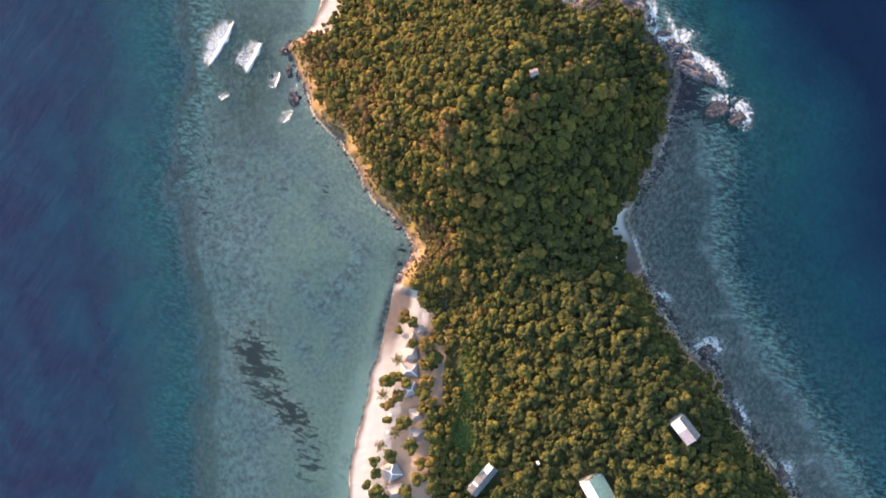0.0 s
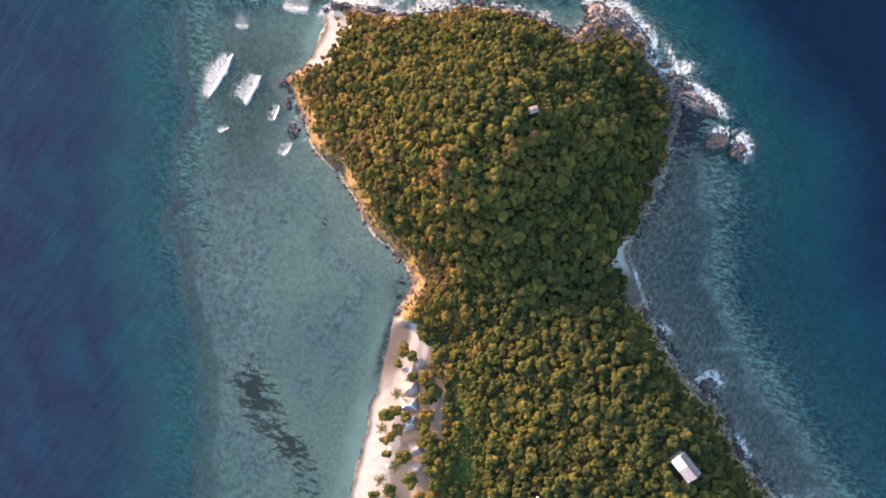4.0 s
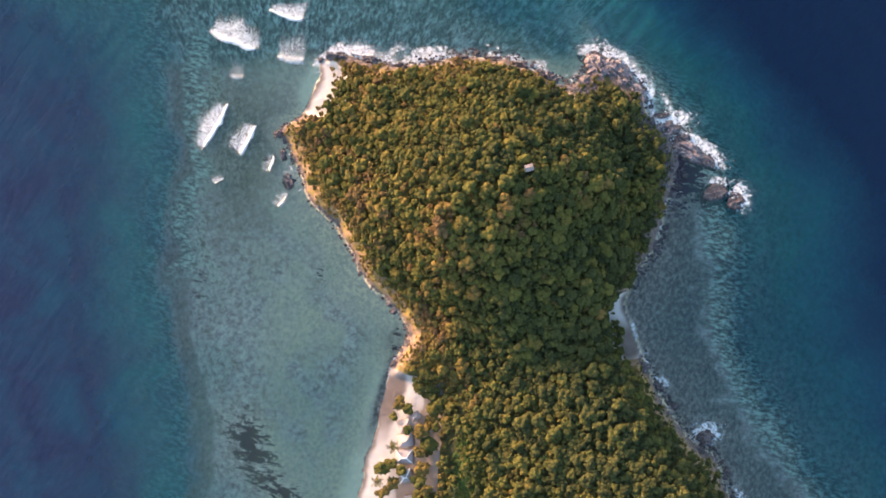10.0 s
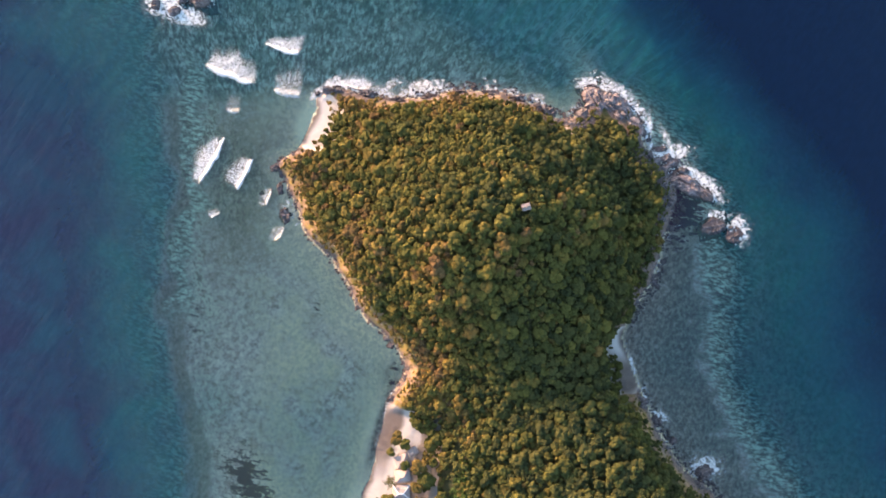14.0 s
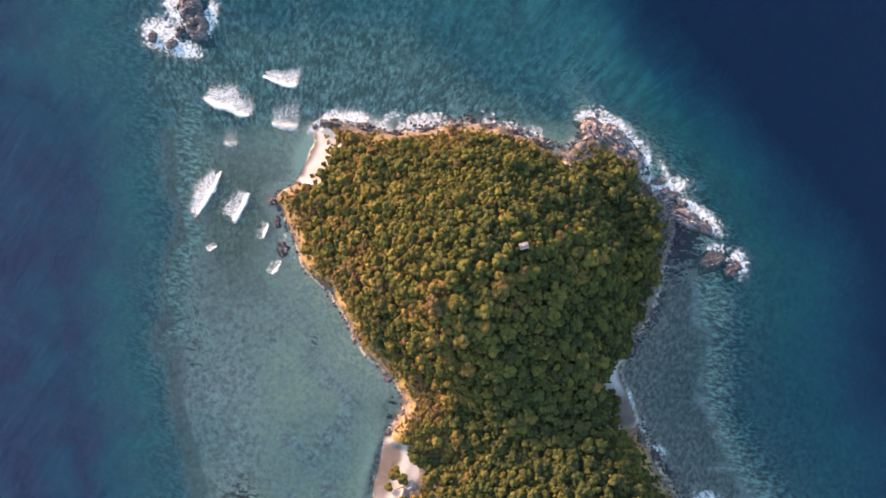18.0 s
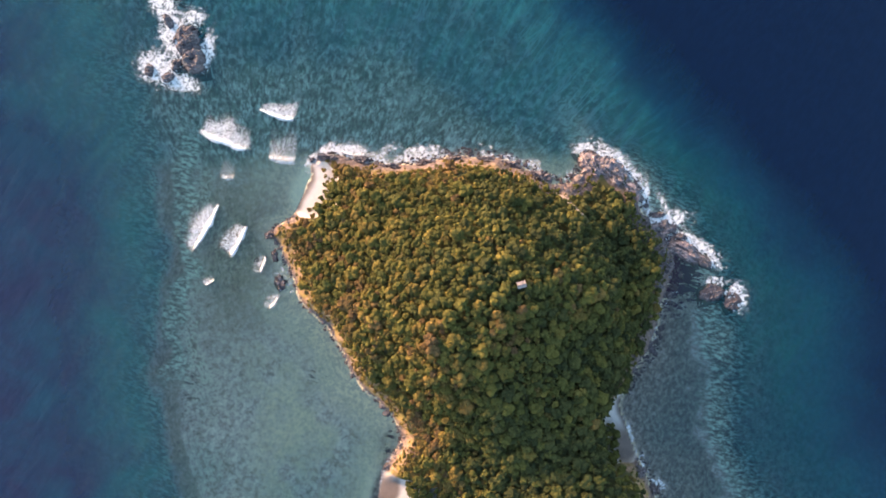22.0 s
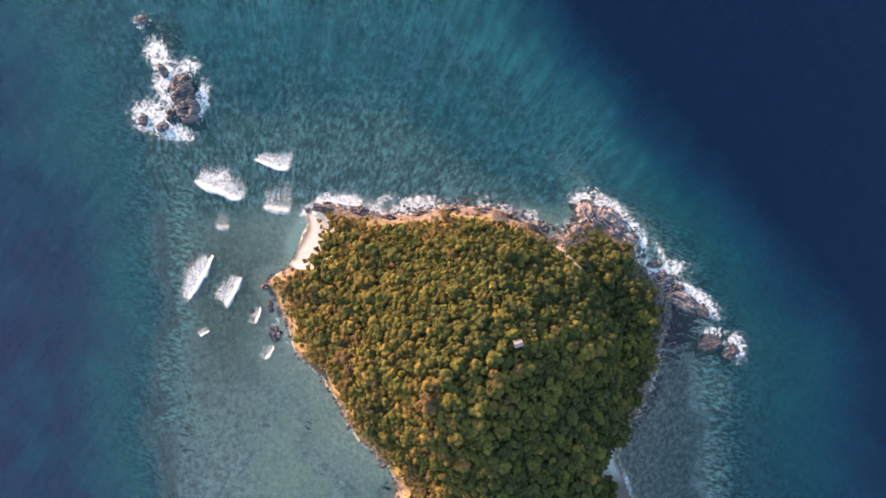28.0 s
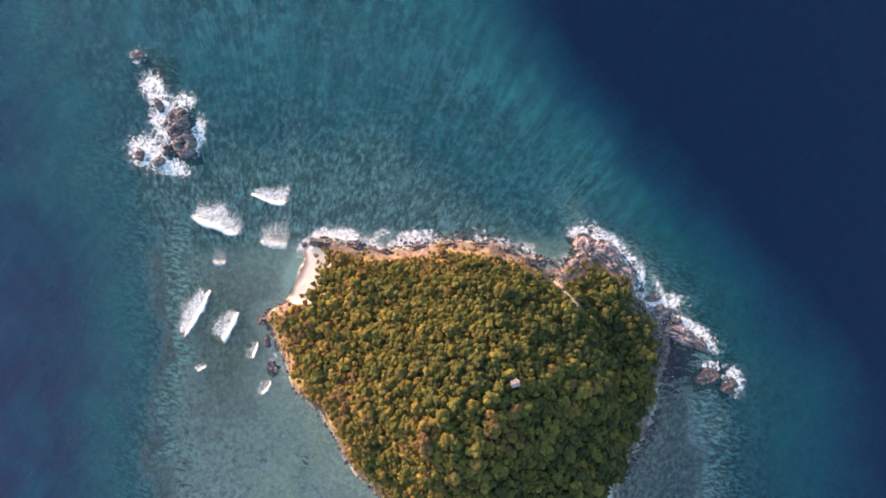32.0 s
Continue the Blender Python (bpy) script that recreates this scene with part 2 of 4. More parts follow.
    rake = n.mix(n.math("MULTIPLY", n.fit(n.noise(0.09, 6, 0.65, warp=0.4), 0.52, 0.68), 0.45), rake, (0.66, 0.74, 0.62))
    drab = n.mix(n.mask("rake"), drab, rake)
    vein = n.math("ABSOLUTE", n.math("SUBTRACT", n.noise(0.34, 8, 0.66, stretch=(1.0, 1.5, 1.0), turn=12, warp=0.2), 0.5))
    vein = n.math("ADD", vein, n.math("MULTIPLY", n.math("SUBTRACT", n.noise(1.4, 6, 0.7), 0.5), 0.12))
    crest = n.mix(n.fit(vein, 0.0, 0.08), (0.86, 0.88, 0.66), n.mix(n.fit(mid, 0.4, 0.62), (0.13, 0.10, 0.085), (0.40, 0.33, 0.27)))
    crest = n.mix(n.fit(n.noise(0.75, 7, 0.72), 0.60, 0.66), crest, (0.86, 0.88, 0.66))
    coral = n.mix(n.mask("crest"), coral, crest)
    coral = n.mix(n.mask("drab"), coral, drab)
    coral = n.mix(n.mask("comb"), coral, comb)
    speckle = n.math("MULTIPLY", n.fit(n.noise(1.1, 6, 0.7), 0.60, 0.70), 0.6)
    coral, pale = n.mix(speckle, coral, (0.12, 0.10, 0.10)), n.mix(n.math("MULTIPLY", speckle, 0.6), pale, (0.15, 0.13, 0.12))
    bed = n.mix(n.mask("coral"), pale, coral)
    weed = n.fit(n.math("ADD", n.mask("weed"), n.math("MULTIPLY", n.math("SUBTRACT", n.noise(0.5, 8, 0.70, stretch=(2.6, 1.0, 1.0), turn=-14, warp=0.2), 0.5), 5.0)), 0.5, 0.72)
    weed = n.math("MULTIPLY", weed, n.fit(n.mask("weed"), 0.10, 0.35))
    bed = n.mix(weed, bed, (0.045, 0.020, 0.045))
    bed = n.mix(n.math("MULTIPLY", n.mask("shoal"), 0.7), bed, (0.95, 0.90, 0.64))
    # Pale swell lines of the water surface, painted into the seabed colour.
    line = n.fit(n.math("ABSOLUTE", n.math("SUBTRACT", n.fan(0.03, 3.0, 4, 0.55), 0.5)), 0.05, 0.0)
    bed = n.mix(n.math("MULTIPLY", n.math("MULTIPLY", line, n.mask("lines")), 0.8), bed, (0.92, 0.95, 0.82))
    color = n.mix(n.mask("sea"), land, bed)
    bump = n.bump(fine, 0.6, 0.25, n.bump(mid, 0.5, 0.8))
    return n.done(n.surface(color, 0.92, bump, gloss=0.15))


def water_material():
    n = Nodes("sea water")
    depth = n.mask("depth")
    ripple = n.noise(0.75, 6, 0.62, stretch=(1.0, 3.2, 1.0), turn=-35)
    swell = n.noise(0.17, 4, 0.55, stretch=(1.0, 5.0, 1.0), turn=-33, warp=0.4)
    normal = n.bump(ripple, 0.45, 0.25, n.bump(swell, 0.4, 0.8))
    seen = [n.math("POWER", 2.71828, n.math("MULTIPLY", depth, -k)) for k in (0.080, 0.045, 0.020)]
    tint = n.node("ShaderNodeCombineColor", {0: seen[0], 1: seen[1], 2: seen[2]}).outputs[0]
    clear = n.node("ShaderNodeBsdfTransparent", {"Color": tint}).outputs[0]
    cloud = n.fit(n.noise(0.035, 6, 0.62, warp=0.5), 0.35, 0.68)
    # Light and dark of the swell, drawn as streaks in the body colour.
    streak = n.fit(n.noise(0.3, 5, 0.6, stretch=(1.0, 6.0, 1.0), turn=-33, warp=0.3), 0.35, 0.7)
    eastern = n.fit(n.node("ShaderNodeSeparateXYZ", {0: n.place}).outputs["X"], 70, 120)
    green = n.mix(streak, n.mix(eastern, (0.011, 0.060, 0.082), (0.0035, 0.038, 0.054)), n.mix(eastern, (0.015, 0.100, 0.116), (0.0055, 0.066, 0.080)))
    green = n.mix(n.fit(depth, 3, 0.5), green, n.mix(n.fit(n.node("ShaderNodeSeparateXYZ", {0: n.place}).outputs["X"], 50, 80), n.mix(n.fit(n.node("ShaderNodeSeparateXYZ", {0: n.place}).outputs["Y"], 105, 130), (0.155, 0.260, 0.190), (0.050, 0.170, 0.150)), (0.085, 0.165, 0.150)))
    # Redder western water: warm sky haze off the surface, put into body colour.
    west = n.fit(n.node("ShaderNodeSeparateXYZ", {0: n.place}).outputs["X"], -90, -125)
    west = n.math("MULTIPLY", west, n.fit(n.node("ShaderNodeSeparateXYZ", {0: n.place}).outputs["Y"], 80, 160, 1.0, 0.55))
    blue = n.mix(west, n.mix(cloud, (0.004, 0.027, 0.060), (0.004, 0.044, 0.078)), n.mix(cloud, (0.016, 0.028, 0.062), (0.012, 0.047, 0.078)))
    green = n.mix(n.math("MULTIPLY", west, 0.85), green, n.mix(n.math("MULTIPLY", streak, 0.5), n.mix(cloud, (0.020, 0.050, 0.078), (0.014, 0.076, 0.092)), (0.034, 0.094, 0.115)))
    body_color = n.mix(n.fit(depth, 5, 12), green, blue)
    body_color = n.mix(n.fit(depth, 6, 19), body_color, n.mix(west, (0.0015, 0.0080, 0.029), n.mix(cloud, (0.015, 0.020, 0.050), (0.013, 0.036, 0.070))))
    # Wave light put into colour: chop and swell lines brighten the water body.
    chop = n.fit(n.noise(0.5, 7, 0.7, stretch=(1.0, 2.6, 1.0), turn=-35, warp=0.2), 0.38, 0.66)
    body_color = n.mix(n.math("MULTIPLY", chop, 0.35), body_color, n.mix(1.0, body_color, (1.8, 1.7, 1.6), "MULTIPLY"))
    line = n.fit(n.math("ABSOLUTE", n.math("SUBTRACT", n.fan(0.03, 3.0, 4, 0.55), 0.5)), 0.06, 0.0)
    line = n.math("MULTIPLY", n.math("MULTIPLY", line, n.mask("lines")), n.fit(n.noise(0.03, 3, 0.5), 0.4, 0.6, 0.35, 1.0))
    body_color = n.mix(n.math("MULTIPLY", line, 0.85), body_color, n.mix(1.0, body_color, (1.9, 1.9, 1.8), "MULTIPLY"))
    body = n.node("ShaderNodeBsdfDiffuse", {"Color": body_color, "Normal": normal}).outputs[0]
    murk = n.math("SUBTRACT", 1.0, n.math("POWER", 2.71828, n.math("MULTIPLY", n.math("ADD", depth, 0.05), -0.17)))
    water = n.node("ShaderNodeMixShader", {0: murk, 1: clear, 2: body}).outputs[0]
    shine = n.node("ShaderNodeBsdfGlossy", {"Roughness": 0.12, "Normal": normal}).outputs[0]
    water = n.node("ShaderNodeMixShader", {0: n.node("ShaderNodeFresnel", {"IOR": 1.33, "Normal": normal}).outputs[0], 1: water, 2: shine}).outputs[0]
    foam_color = n.mix(n.noise(1.3, 6, 0.7), (0.50, 0.52, 0.56), (0.80, 0.785, 0.78))
    foam = n.node("ShaderNodeBsdfDiffuse", {"Color": foam_color, "Normal": n.bump(n.noise(1.6, 6, 0.7), 0.6, 0.5)}).outputs[0]
    lace = n.math("ADD", n.mask("foam"), n.math("MULTIPLY", n.math("SUBTRACT", n.noise(0.62, 10, 0.72, warp=0.7), 0.5), 2.9))
    lace = n.math("MULTIPLY", lace, n.fit(n.mask("foam"), 0.02, 0.15))
    water = n.node("ShaderNodeMixShader", {0: n.fit(lace, 0.45, 0.90), 1: water, 2: foam}).outputs[0]
    return n.done(water)


def leaf_material(name, joined):
    n = Nodes(name)
    if joined:
        pick = n.mask("tint")
    else:
        pick = n.fit(n.node("ShaderNodeObjectInfo").outputs["Random"], 0.0, 1.0, 0.25, 0.82)
    color = n.ramp(pick, [(0.0, (0.047, 0.054, 0.024)), (0.22, (0.079, 0.082, 0.026)), (0.42, (0.108, 0.101, 0.028)), (0.62, (0.145, 0.115, 0.032)), (0.8, (0.180, 0.116, 0.037)), (0.9, (0.182, 0.112, 0.040)), (1.0, (0.170, 0.095, 0.048))])
    lump = n.node("ShaderNodeNewGeometry").outputs["Random Per Island"]
    color = n.mix(n.math("MULTIPLY", lump, 0.6), color, n.mix(0.6, color, (0.125, 0.112, 0.032)))
    color = n.mix(1.0, color, n.mix(n.fit(lump, 0.0, 1.0), (0.62, 0.66, 0.68), (1.16, 1.12, 1.02)), "MULTIPLY")
    speck = n.noise(3.2, 5, 0.7)
    color = n.mix(n.fit(speck, 0.35, 0.7), n.mix(0.40, color, (0.025, 0.028, 0.012)), color)
    normal = n.bump(speck, 0.7, 0.35)
    return n.done(n.surface(color, 0.85, normal, gloss=0.06))


def plain(name, a, b, scale=1.5, rough=0.8, bump=0.3, gloss=0.3, metal=0.0):
    n = Nodes(name)
    g = n.noise(scale, 7, 0.65)
    return n.done(n.surface(n.mix(n.fit(g, 0.3, 0.7), a, b), rough, n.bump(g, bump, 0.15), metal, gloss))


def rock_material(name, light, patch):
    n = Nodes(name)
    g, w = n.noise(1.1, 9, 0.72), n.noise(0.22, 4, 0.6)
    color = n.ramp(g, [(0.34, (0.050 * light, 0.040 * light, 0.044 * light)), (0.5, (0.125 * light, 0.108 * light, 0.118 * light)), (0.66, (0.30 * light, 0.268 * light, 0.29 * light))])
    color = n.mix(n.fit(w, 0.4, 0.65), color, n.mix(0.5, color, patch))
    high = n.node("ShaderNodeSeparateXYZ", {0: n.place}).outputs["Z"]
    color = n.mix(n.fit(high, 0.1, 0.7, 1.0, 0.0), color, n.mix(0.75, color, (0.04, 0.03, 0.035)))
    return n.done(n.surface(color, 0.85, n.bump(g, 0.9, 0.5), gloss=0.25))


GROUND, WATER = ground_material(), water_material()
LEAF, LEAF_WOOD = leaf_material("broad leaves", False), leaf_material("forest leaves", True)
BARK = plain("grey bark", (0.09, 0.065, 0.045), (0.20, 0.16, 0.12), 3)
ROCK = rock_material("weathered sea rock", 0.85, (0.165, 0.145, 0.155))
PALE_ROCK = rock_material("pale pinkish rock", 1.1, (0.32, 0.25, 0.26))

# ---- ground and sea ----
xs, ys = sheet_axis(-215, 235, 0.9, 3700, 14), sheet_axis(-195, 255, 0.9, 3700, 14)
gx, gy = np.meshgrid(xs, ys, indexing="ij")
z, s, r, beach = lay(gx, gy)
sea = (s <= 0).astype(float)
west_side = step(40, 0, gx)
sand = beach * np.where(s > 0, step(44, 30, s + 6 * fbm(gx, gy, 8, 91)), 1) * step(3.4, 2.4, z)
wet = np.maximum(step(3.2, 0.6, s), step(9.5, 6.0, s + 2 * fbm(gx, gy, 6, 145)) * step(-56, -34, gy) * step(10, 0, gy)) * beach
scar = step(1.2, 0.5, np.abs(gx - np.interp(gy, [85, 96, 104, 114], [68, 62, 54.5, 48]) - 0.5)) * step(7, 5, np.abs(gy - 100))
lane = step(2.6, 1.6, np.abs(gx + 2.0 - 0.055 * (gy + 55)) + fbm(gx, gy, 5, 98)) * step(15, 12, np.abs(gy + 55))
sand = np.maximum.reduce([sand, lane, 0.8 * scar])
# Tree shade behind the beach, painted as grey sand; lane and scar are earth.
earth_shade = np.maximum(step(13, 19, s + 3 * fbm(gx, gy, 7, 93)) * step(0, -20, gy), np.maximum(lane, 1.3 * scar))
rubble = np.maximum.reduce([blob(gx, gy, 56, 103, 9), blob(gx, gy, 64, 108, 9), 0.9 * blob(gx, gy, 100, 78, 8, 17)])
rocky = np.clip(step(4.2, 1.2, s - 2.0 * step(95, 110, gy) + 2.2 * fbm(gx, gy, 5, 95)) + step(40, 55, gx) * (0.35 + 0.4 * step(5, 30, gy) + 0.8 * fbm(gx, gy, 7, 96)) + 2 * rubble, 0, 1)
wood = step(5.5, 8.5, s + 2 * fbm(gx, gy, 6, 97)) * (1 - 0.85 * sand)
coral = np.clip(0.36 + 1.1 * fbm(gx, gy, 30, 101) + 1.0 * fbm(gx, gy, 9, 102) + 0.75 * step(26, 4, np.abs(r - 8)) + 0.45 * step(25, 65, gy) * step(10, -30, gx) + 0.9 * step(60, 85, gx) + 0.4 * step(115, 140, gy), 0, 1) * step(4, 24, -s)
coral = np.maximum(coral, 1.2 * blob(gx, gy, -20, -6, 4, 14, -14)).clip(0, 1)
coral = np.maximum(coral, 0.9 * blob(gx, gy, -78, 88, 24, 36)) * step(2, 8, -s)
shelf = np.clip(1.5 * blob(gx, gy, -24, -26, 3.4, 22, -18.6), 0, 1)
coral = np.maximum(coral, shelf)
coral = np.maximum(coral, 0.95 * step(116, 128, gy))
coral = np.maximum(coral, step(-60, -90, gx) * step(-55, -12, r))
coral = np.maximum(coral, 0.95 * step(60, 85, gx) * step(-0.5, 2, -s))
eastern = step(60, 85, gx)
comb = eastern * step(16, 5, np.abs(r + 6 - 4 * fbm(gx, gy, 12, 103))) * step(150, 110, gy) 
comb = np.maximum(comb, 0.85 * (1 - eastern) * step(15, 35, gy) * step(150, 125, gy) * step(6, 2, np.abs(r - 4 + 5 * fbm(gx, gy, 9, 147))))
comb = np.maximum(comb, 0.9 * step(-60, -90, gx) * step(-40, -16, r) * step(-4, -9, r))
crest = (1 - eastern) * (0.45 + 0.55 * step(0, 40, gy)) * step(13, 4, np.abs(r - 8 + 6 * fbm(gx, gy, 20, 107))) * np.clip(0.75 + 0.9 * fbm(gx, gy, 16, 109), 0, 1)
crest = np.maximum(crest, 0.8 * blob(gx, gy, -80, 135, 26, 22))
drab = np.clip(shelf + 0.6 * blob(gx, gy, -90, 72, 16, 40) + 0.75 * blob(gx, gy, -78, 88, 24, 34) + 1.2 * blob(gx, gy, -20, -6, 4, 14, -14) + eastern * step(4, 11, r + 7 * fbm(gx, gy, 5, 117)) + 0.8 * step(7, 2, np.abs(r - 1)) * (1 - eastern) + step(114, 124, gy) + blob(gx, gy, 58, 116, 14, 10), 0, 1)
weed = np.maximum.reduce([1.12 * blob(gx, gy, -84, -50, 9, 18, 25), 1.0 * blob(gx, gy, -70, -71, 7, 18, 42), 0.7 * blob(gx, gy, -60, -93, 8, 12), 0.4 * blob(gx, gy, -19, -4, 3, 13, -10),
                          0.42 * blob(gx, gy, -52, 26, 9, 4), 1.25 * blob(gx, gy, 106, 74, 11, 19, 15), 1.1 * blob(gx, gy, -114, 196, 7, 9, 25), 0.3 * blob(gx, gy, -106, 20, 8, 40), 0.85 * blob(gx, gy, -44, -99, 2.2, 10, -6)])
rake = np.maximum(step(112, 124, gy) * step(95, 75, gx), 1.2 * blob(gx, gy, 58, 116, 14, 10)).clip(0, 1)
coral = coral * (1 - 0.85 * blob(gx, gy, -70, -52, 5, 18, 35))
shoal = (1 - shelf) * step(40, 20, gx) * beach * step(11, 2, -s + 3 * fbm(gx, gy, 12, 99)) * sea
ground = sheet("ground", xs, ys, z, GROUND, sea=sea, sand=sand, wet=wet, rock=rocky, wood=wood, coral=coral, weed=weed, comb=comb, drab=drab, crest=np.clip(crest, 0, 1), earth_shade=earth_shade, rake=rake, shoal=shoal, lines=step(150, 175, gy + 0.4 * gx) * np.clip(0.6 + 0.9 * fbm(gx, gy, 25, 127), 0, 1))
tagged(ground, "wooded island rising from a shallow coral reef seabed", "ground", kind="structure")

wxs, wys = sheet_axis(-216, 236, 1.5, 3600, 14), sheet_axis(-196, 256, 1.5, 3600, 14)
hx, hy = np.meshgrid(wxs, wys, indexing="ij")
wz, ws, wr, wbeach = lay(hx, hy)
surf = 0.06 * fbm(hx, hy, 9, 111) + 0.05 * np.sin((hx * 0.85 + hy * 0.5) / 2.2 + 2 * fbm(hx, hy, 30, 113))
near = -ws
exposed = np.clip(0.12 + 0.85 * step(100, 118, hy) * step(60, 45, hx) + step(50, 70, hx) * (0.12 + 0.85 * fbm(hx, hy, 17, 123)) + 0.5 * blob(hx, hy, -66, 72, 14), 0, 1) * (1 - 0.6 * wbeach)
foam = exposed * step(10, 0.5, near + 6 * fbm(hx, hy, 13, 121)) * step(-4, -1, near) * (0.80 + 0.2 * step(95, 112, hy) + 0.5 * fbm(hx, hy, 9, 129))
foam = np.maximum(foam, (0.34 + 0.5 * fbm(hx, hy, 15, 125)) * wbeach * step(1.8, 0.5, np.abs(near - 0.5)))
# white water on and round the outlying rocks
for cx, cy, a, b, turn, much in [(82, 118.5, 16, 4.5, -40, 1.1), (68, 124.5, 7, 4, -10, 1.1), (92, 107, 4, 8, 12, 1.1), (94, 99, 3, 6, 10, 0.75), (102.5, 94, 11, 4.5, 4, 1.15), (116, 83, 13, 3.5, -32, 1.1), (122.5, 75.5, 5, 3, -40, 1.1), (101, 102.5, 1.5, 6, 22, 0.95), (124, 67, 7, 2.5, -5, 0.85), (133.5, 60.5, 5, 7.5, 10, 1.1), (61, 114, 5, 4, 20, 0.65), (-20.3, -15, 1.5, 9, -18, 1.1),
                                 (-120, 162, 10, 8, -20, 1.15), (-112.5, 176, 7, 14, 10, 1.1), (-98, 169, 4, 10, -10, 1.0), (-117, 189, 6, 9, 25, 1.15), (-111, 155.5, 12, 5, -15, 1.05), (-124, 204, 5, 4, 0, 0.85), (-104, 184, 7, 5, 0, 0.9),
                                 (118, -44, 9, 7, 15, 0.95), (133, -74, 4, 9, 20, 0.85), (151, -99, 8, 6, 30, 0.9), (90, -12, 5, 5, -30, 0.75), (98, -21, 6, 4, -30, 0.8), (-66, 70, 5, 8, 10, 0.5), (86.3, 2, 1.3, 12, 14.6, 0.85)]:
    foam = np.maximum(foam, much * blob(hx, hy, cx, cy, a, b, turn))
foam = np.minimum(np.where(near > -3, foam, 0), 0.80)
water = sheet("water", wxs, wys, surf, WATER, depth=np.clip(-wz, 0.02, 60), foam=foam, lines=step(135, 175, hy + 0.4 * hx) * step(14, 5, -wz))
tagged(water, "clear shallow sea turning from turquoise to deep blue", "sea", kind="structure")


# ---- trees ----
def ico(level):
    bm = bmesh.new()
    bmesh.ops.create_icosphere(bm, subdivisions=level, radius=1)
    v = np.array([p.co[:] for p in bm.verts])
    t = np.array([[p.index for p in q.verts] for q in bm.faces])
    bm.free()
    return v, t


DOME, SMALL_DOME = ico(3), ico(2)


def crown_shape(seed, bumps, leaves, flat=0.75, dome=None):
    """A crown one metre in radius: a billowing dome of several heads with loose sprays of leaves on it."""
    g = np.random.default_rng(seed)
    ball, tris = dome or DOME
    ways = g.normal(size=(bumps, 3)) * np.array([1, 1, 0.75])
    ways[:, 2] = np.abs(ways[:, 2]) + 0.05
    ways /= np.linalg.norm(ways, axis=1)[:, None]
    reach = g.uniform(0.78, 1.18, bumps)
    spread = np.arccos(np.clip(ball @ ways.T, -1, 1))
    far = np.clip((reach - 0.85 * spread**2).max(1), 0.52, 1.2) + g.uniform(-0.13, 0.10, len(ball))
    co = ball * far[:, None] * np.array([1, 1, flat]) + np.array([0, 0, 0.1])
    shell = tris[(ball[tris][:, :, 2] > -0.42).all(1)]
    used, at = np.unique(shell, return_inverse=True)
    co_all, tri_all, count = [co[used]], [at.reshape(-1, 3)], len(used)
    tops = np.flatnonzero(ball[:, 2] > -0.25)
    for k in g.choice(tops, leaves):
        p, way = co[k] * g.uniform(0.98, 1.07), ball[k] + g.normal(size=3) * 0.35
        u = np.cross(way, g.normal(size=3))
        u = u / np.linalg.norm(u) * g.uniform(0.07, 0.15)
        v = np.cross(u, way)
        v = (v / np.linalg.norm(v) + 0.5 * way) * g.uniform(0.06, 0.13)
        co_all.append(np.array([p - u, p + v * 1.3, p + u, p - v * 0.8]))
        tri_all.append(np.array([[0, 2, 1], [0, 3, 2]]) + count)
        count += 4
    return np.concatenate(co_all), np.concatenate(tri_all)


def trunk_shape(seed, limbs=3):
    """A tapered, slightly bent trunk with its limbs, one metre high."""
    g = np.random.default_rng(seed)
    co, quads = [], []

    def limb(a, b, ra, rb):
        base = len(co)
        for p, rad in ((a, ra), ((a + b) / 2 + g.normal(size=3) * 0.03, (ra + rb) / 2), (b, rb)):
            for k in range(5):
                co.append(p + rad * np.array([math.cos(k * 1.2566), math.sin(k * 1.2566), 0]))
        for row in range(2):
            for k in range(5):
                i, j = base + row * 5 + k, base + row * 5 + (k + 1) % 5
                quads.append((i, j, j + 5, i + 5))

    fork = np.array([g.uniform(-0.06, 0.06), g.uniform(-0.06, 0.06), 0.62])
    limb(np.array([0, 0, -0.12]), fork, 0.055, 0.04)
    for k in range(limbs):
        a = 2.1 * k + g.uniform(0, 1)
        limb(fork, np.array([0.33 * math.cos(a), 0.33 * math.sin(a), 1.0]), 0.034, 0.014)
    return np.array(co), np.array(quads)


def on_ground(x, y):
    return lay(np.atleast_1d(np.asarray(x, float)), np.atleast_1d(np.asarray(y, float)))


CROWNS = [crown_shape(200 + k, 8 + k % 6, 44, 0.60 + 0.04 * (k % 4)) for k in range(16)]
PLAIN_CROWNS = [crown_shape(240 + k, 5, 10, 0.75, SMALL_DOME) for k in range(16)]
TRUNKS = [trunk_shape(300 + k) for k in range(4)]
STEMS = [trunk_shape(310 + k, 0) for k in range(4)]
CELL = 1.75
tx, ty = np.meshgrid(np.arange(-75, 178, CELL), np.arange(-132, 126, CELL), indexing="ij")
tx, ty = (tx + rng.uniform(-0.46, 0.46, tx.shape) * CELL).ravel(), (ty + rng.uniform(-0.46, 0.46, ty.shape) * CELL).ravel()
tz, ts, _, tb = on_ground(tx, ty)
edge = np.where(tb > 0.5, np.where((tx < -5) & (ty < 0), 10.5 + 31 * step(-22, -42, ty), np.where(ty > 80, 7.4, 6.4)), np.where(tx > 60, np.where(ty < 12, 4.4, 3.0), np.where(ty > 100, 5.0, 6.0))) + rng.uniform(-1.5, 1.5, tx.shape)
edge = edge + 5.0 * blob(tx, ty, 102, 80, 8, 14) + 3.5 * blob(tx, ty, -15, 6, 13, 13)
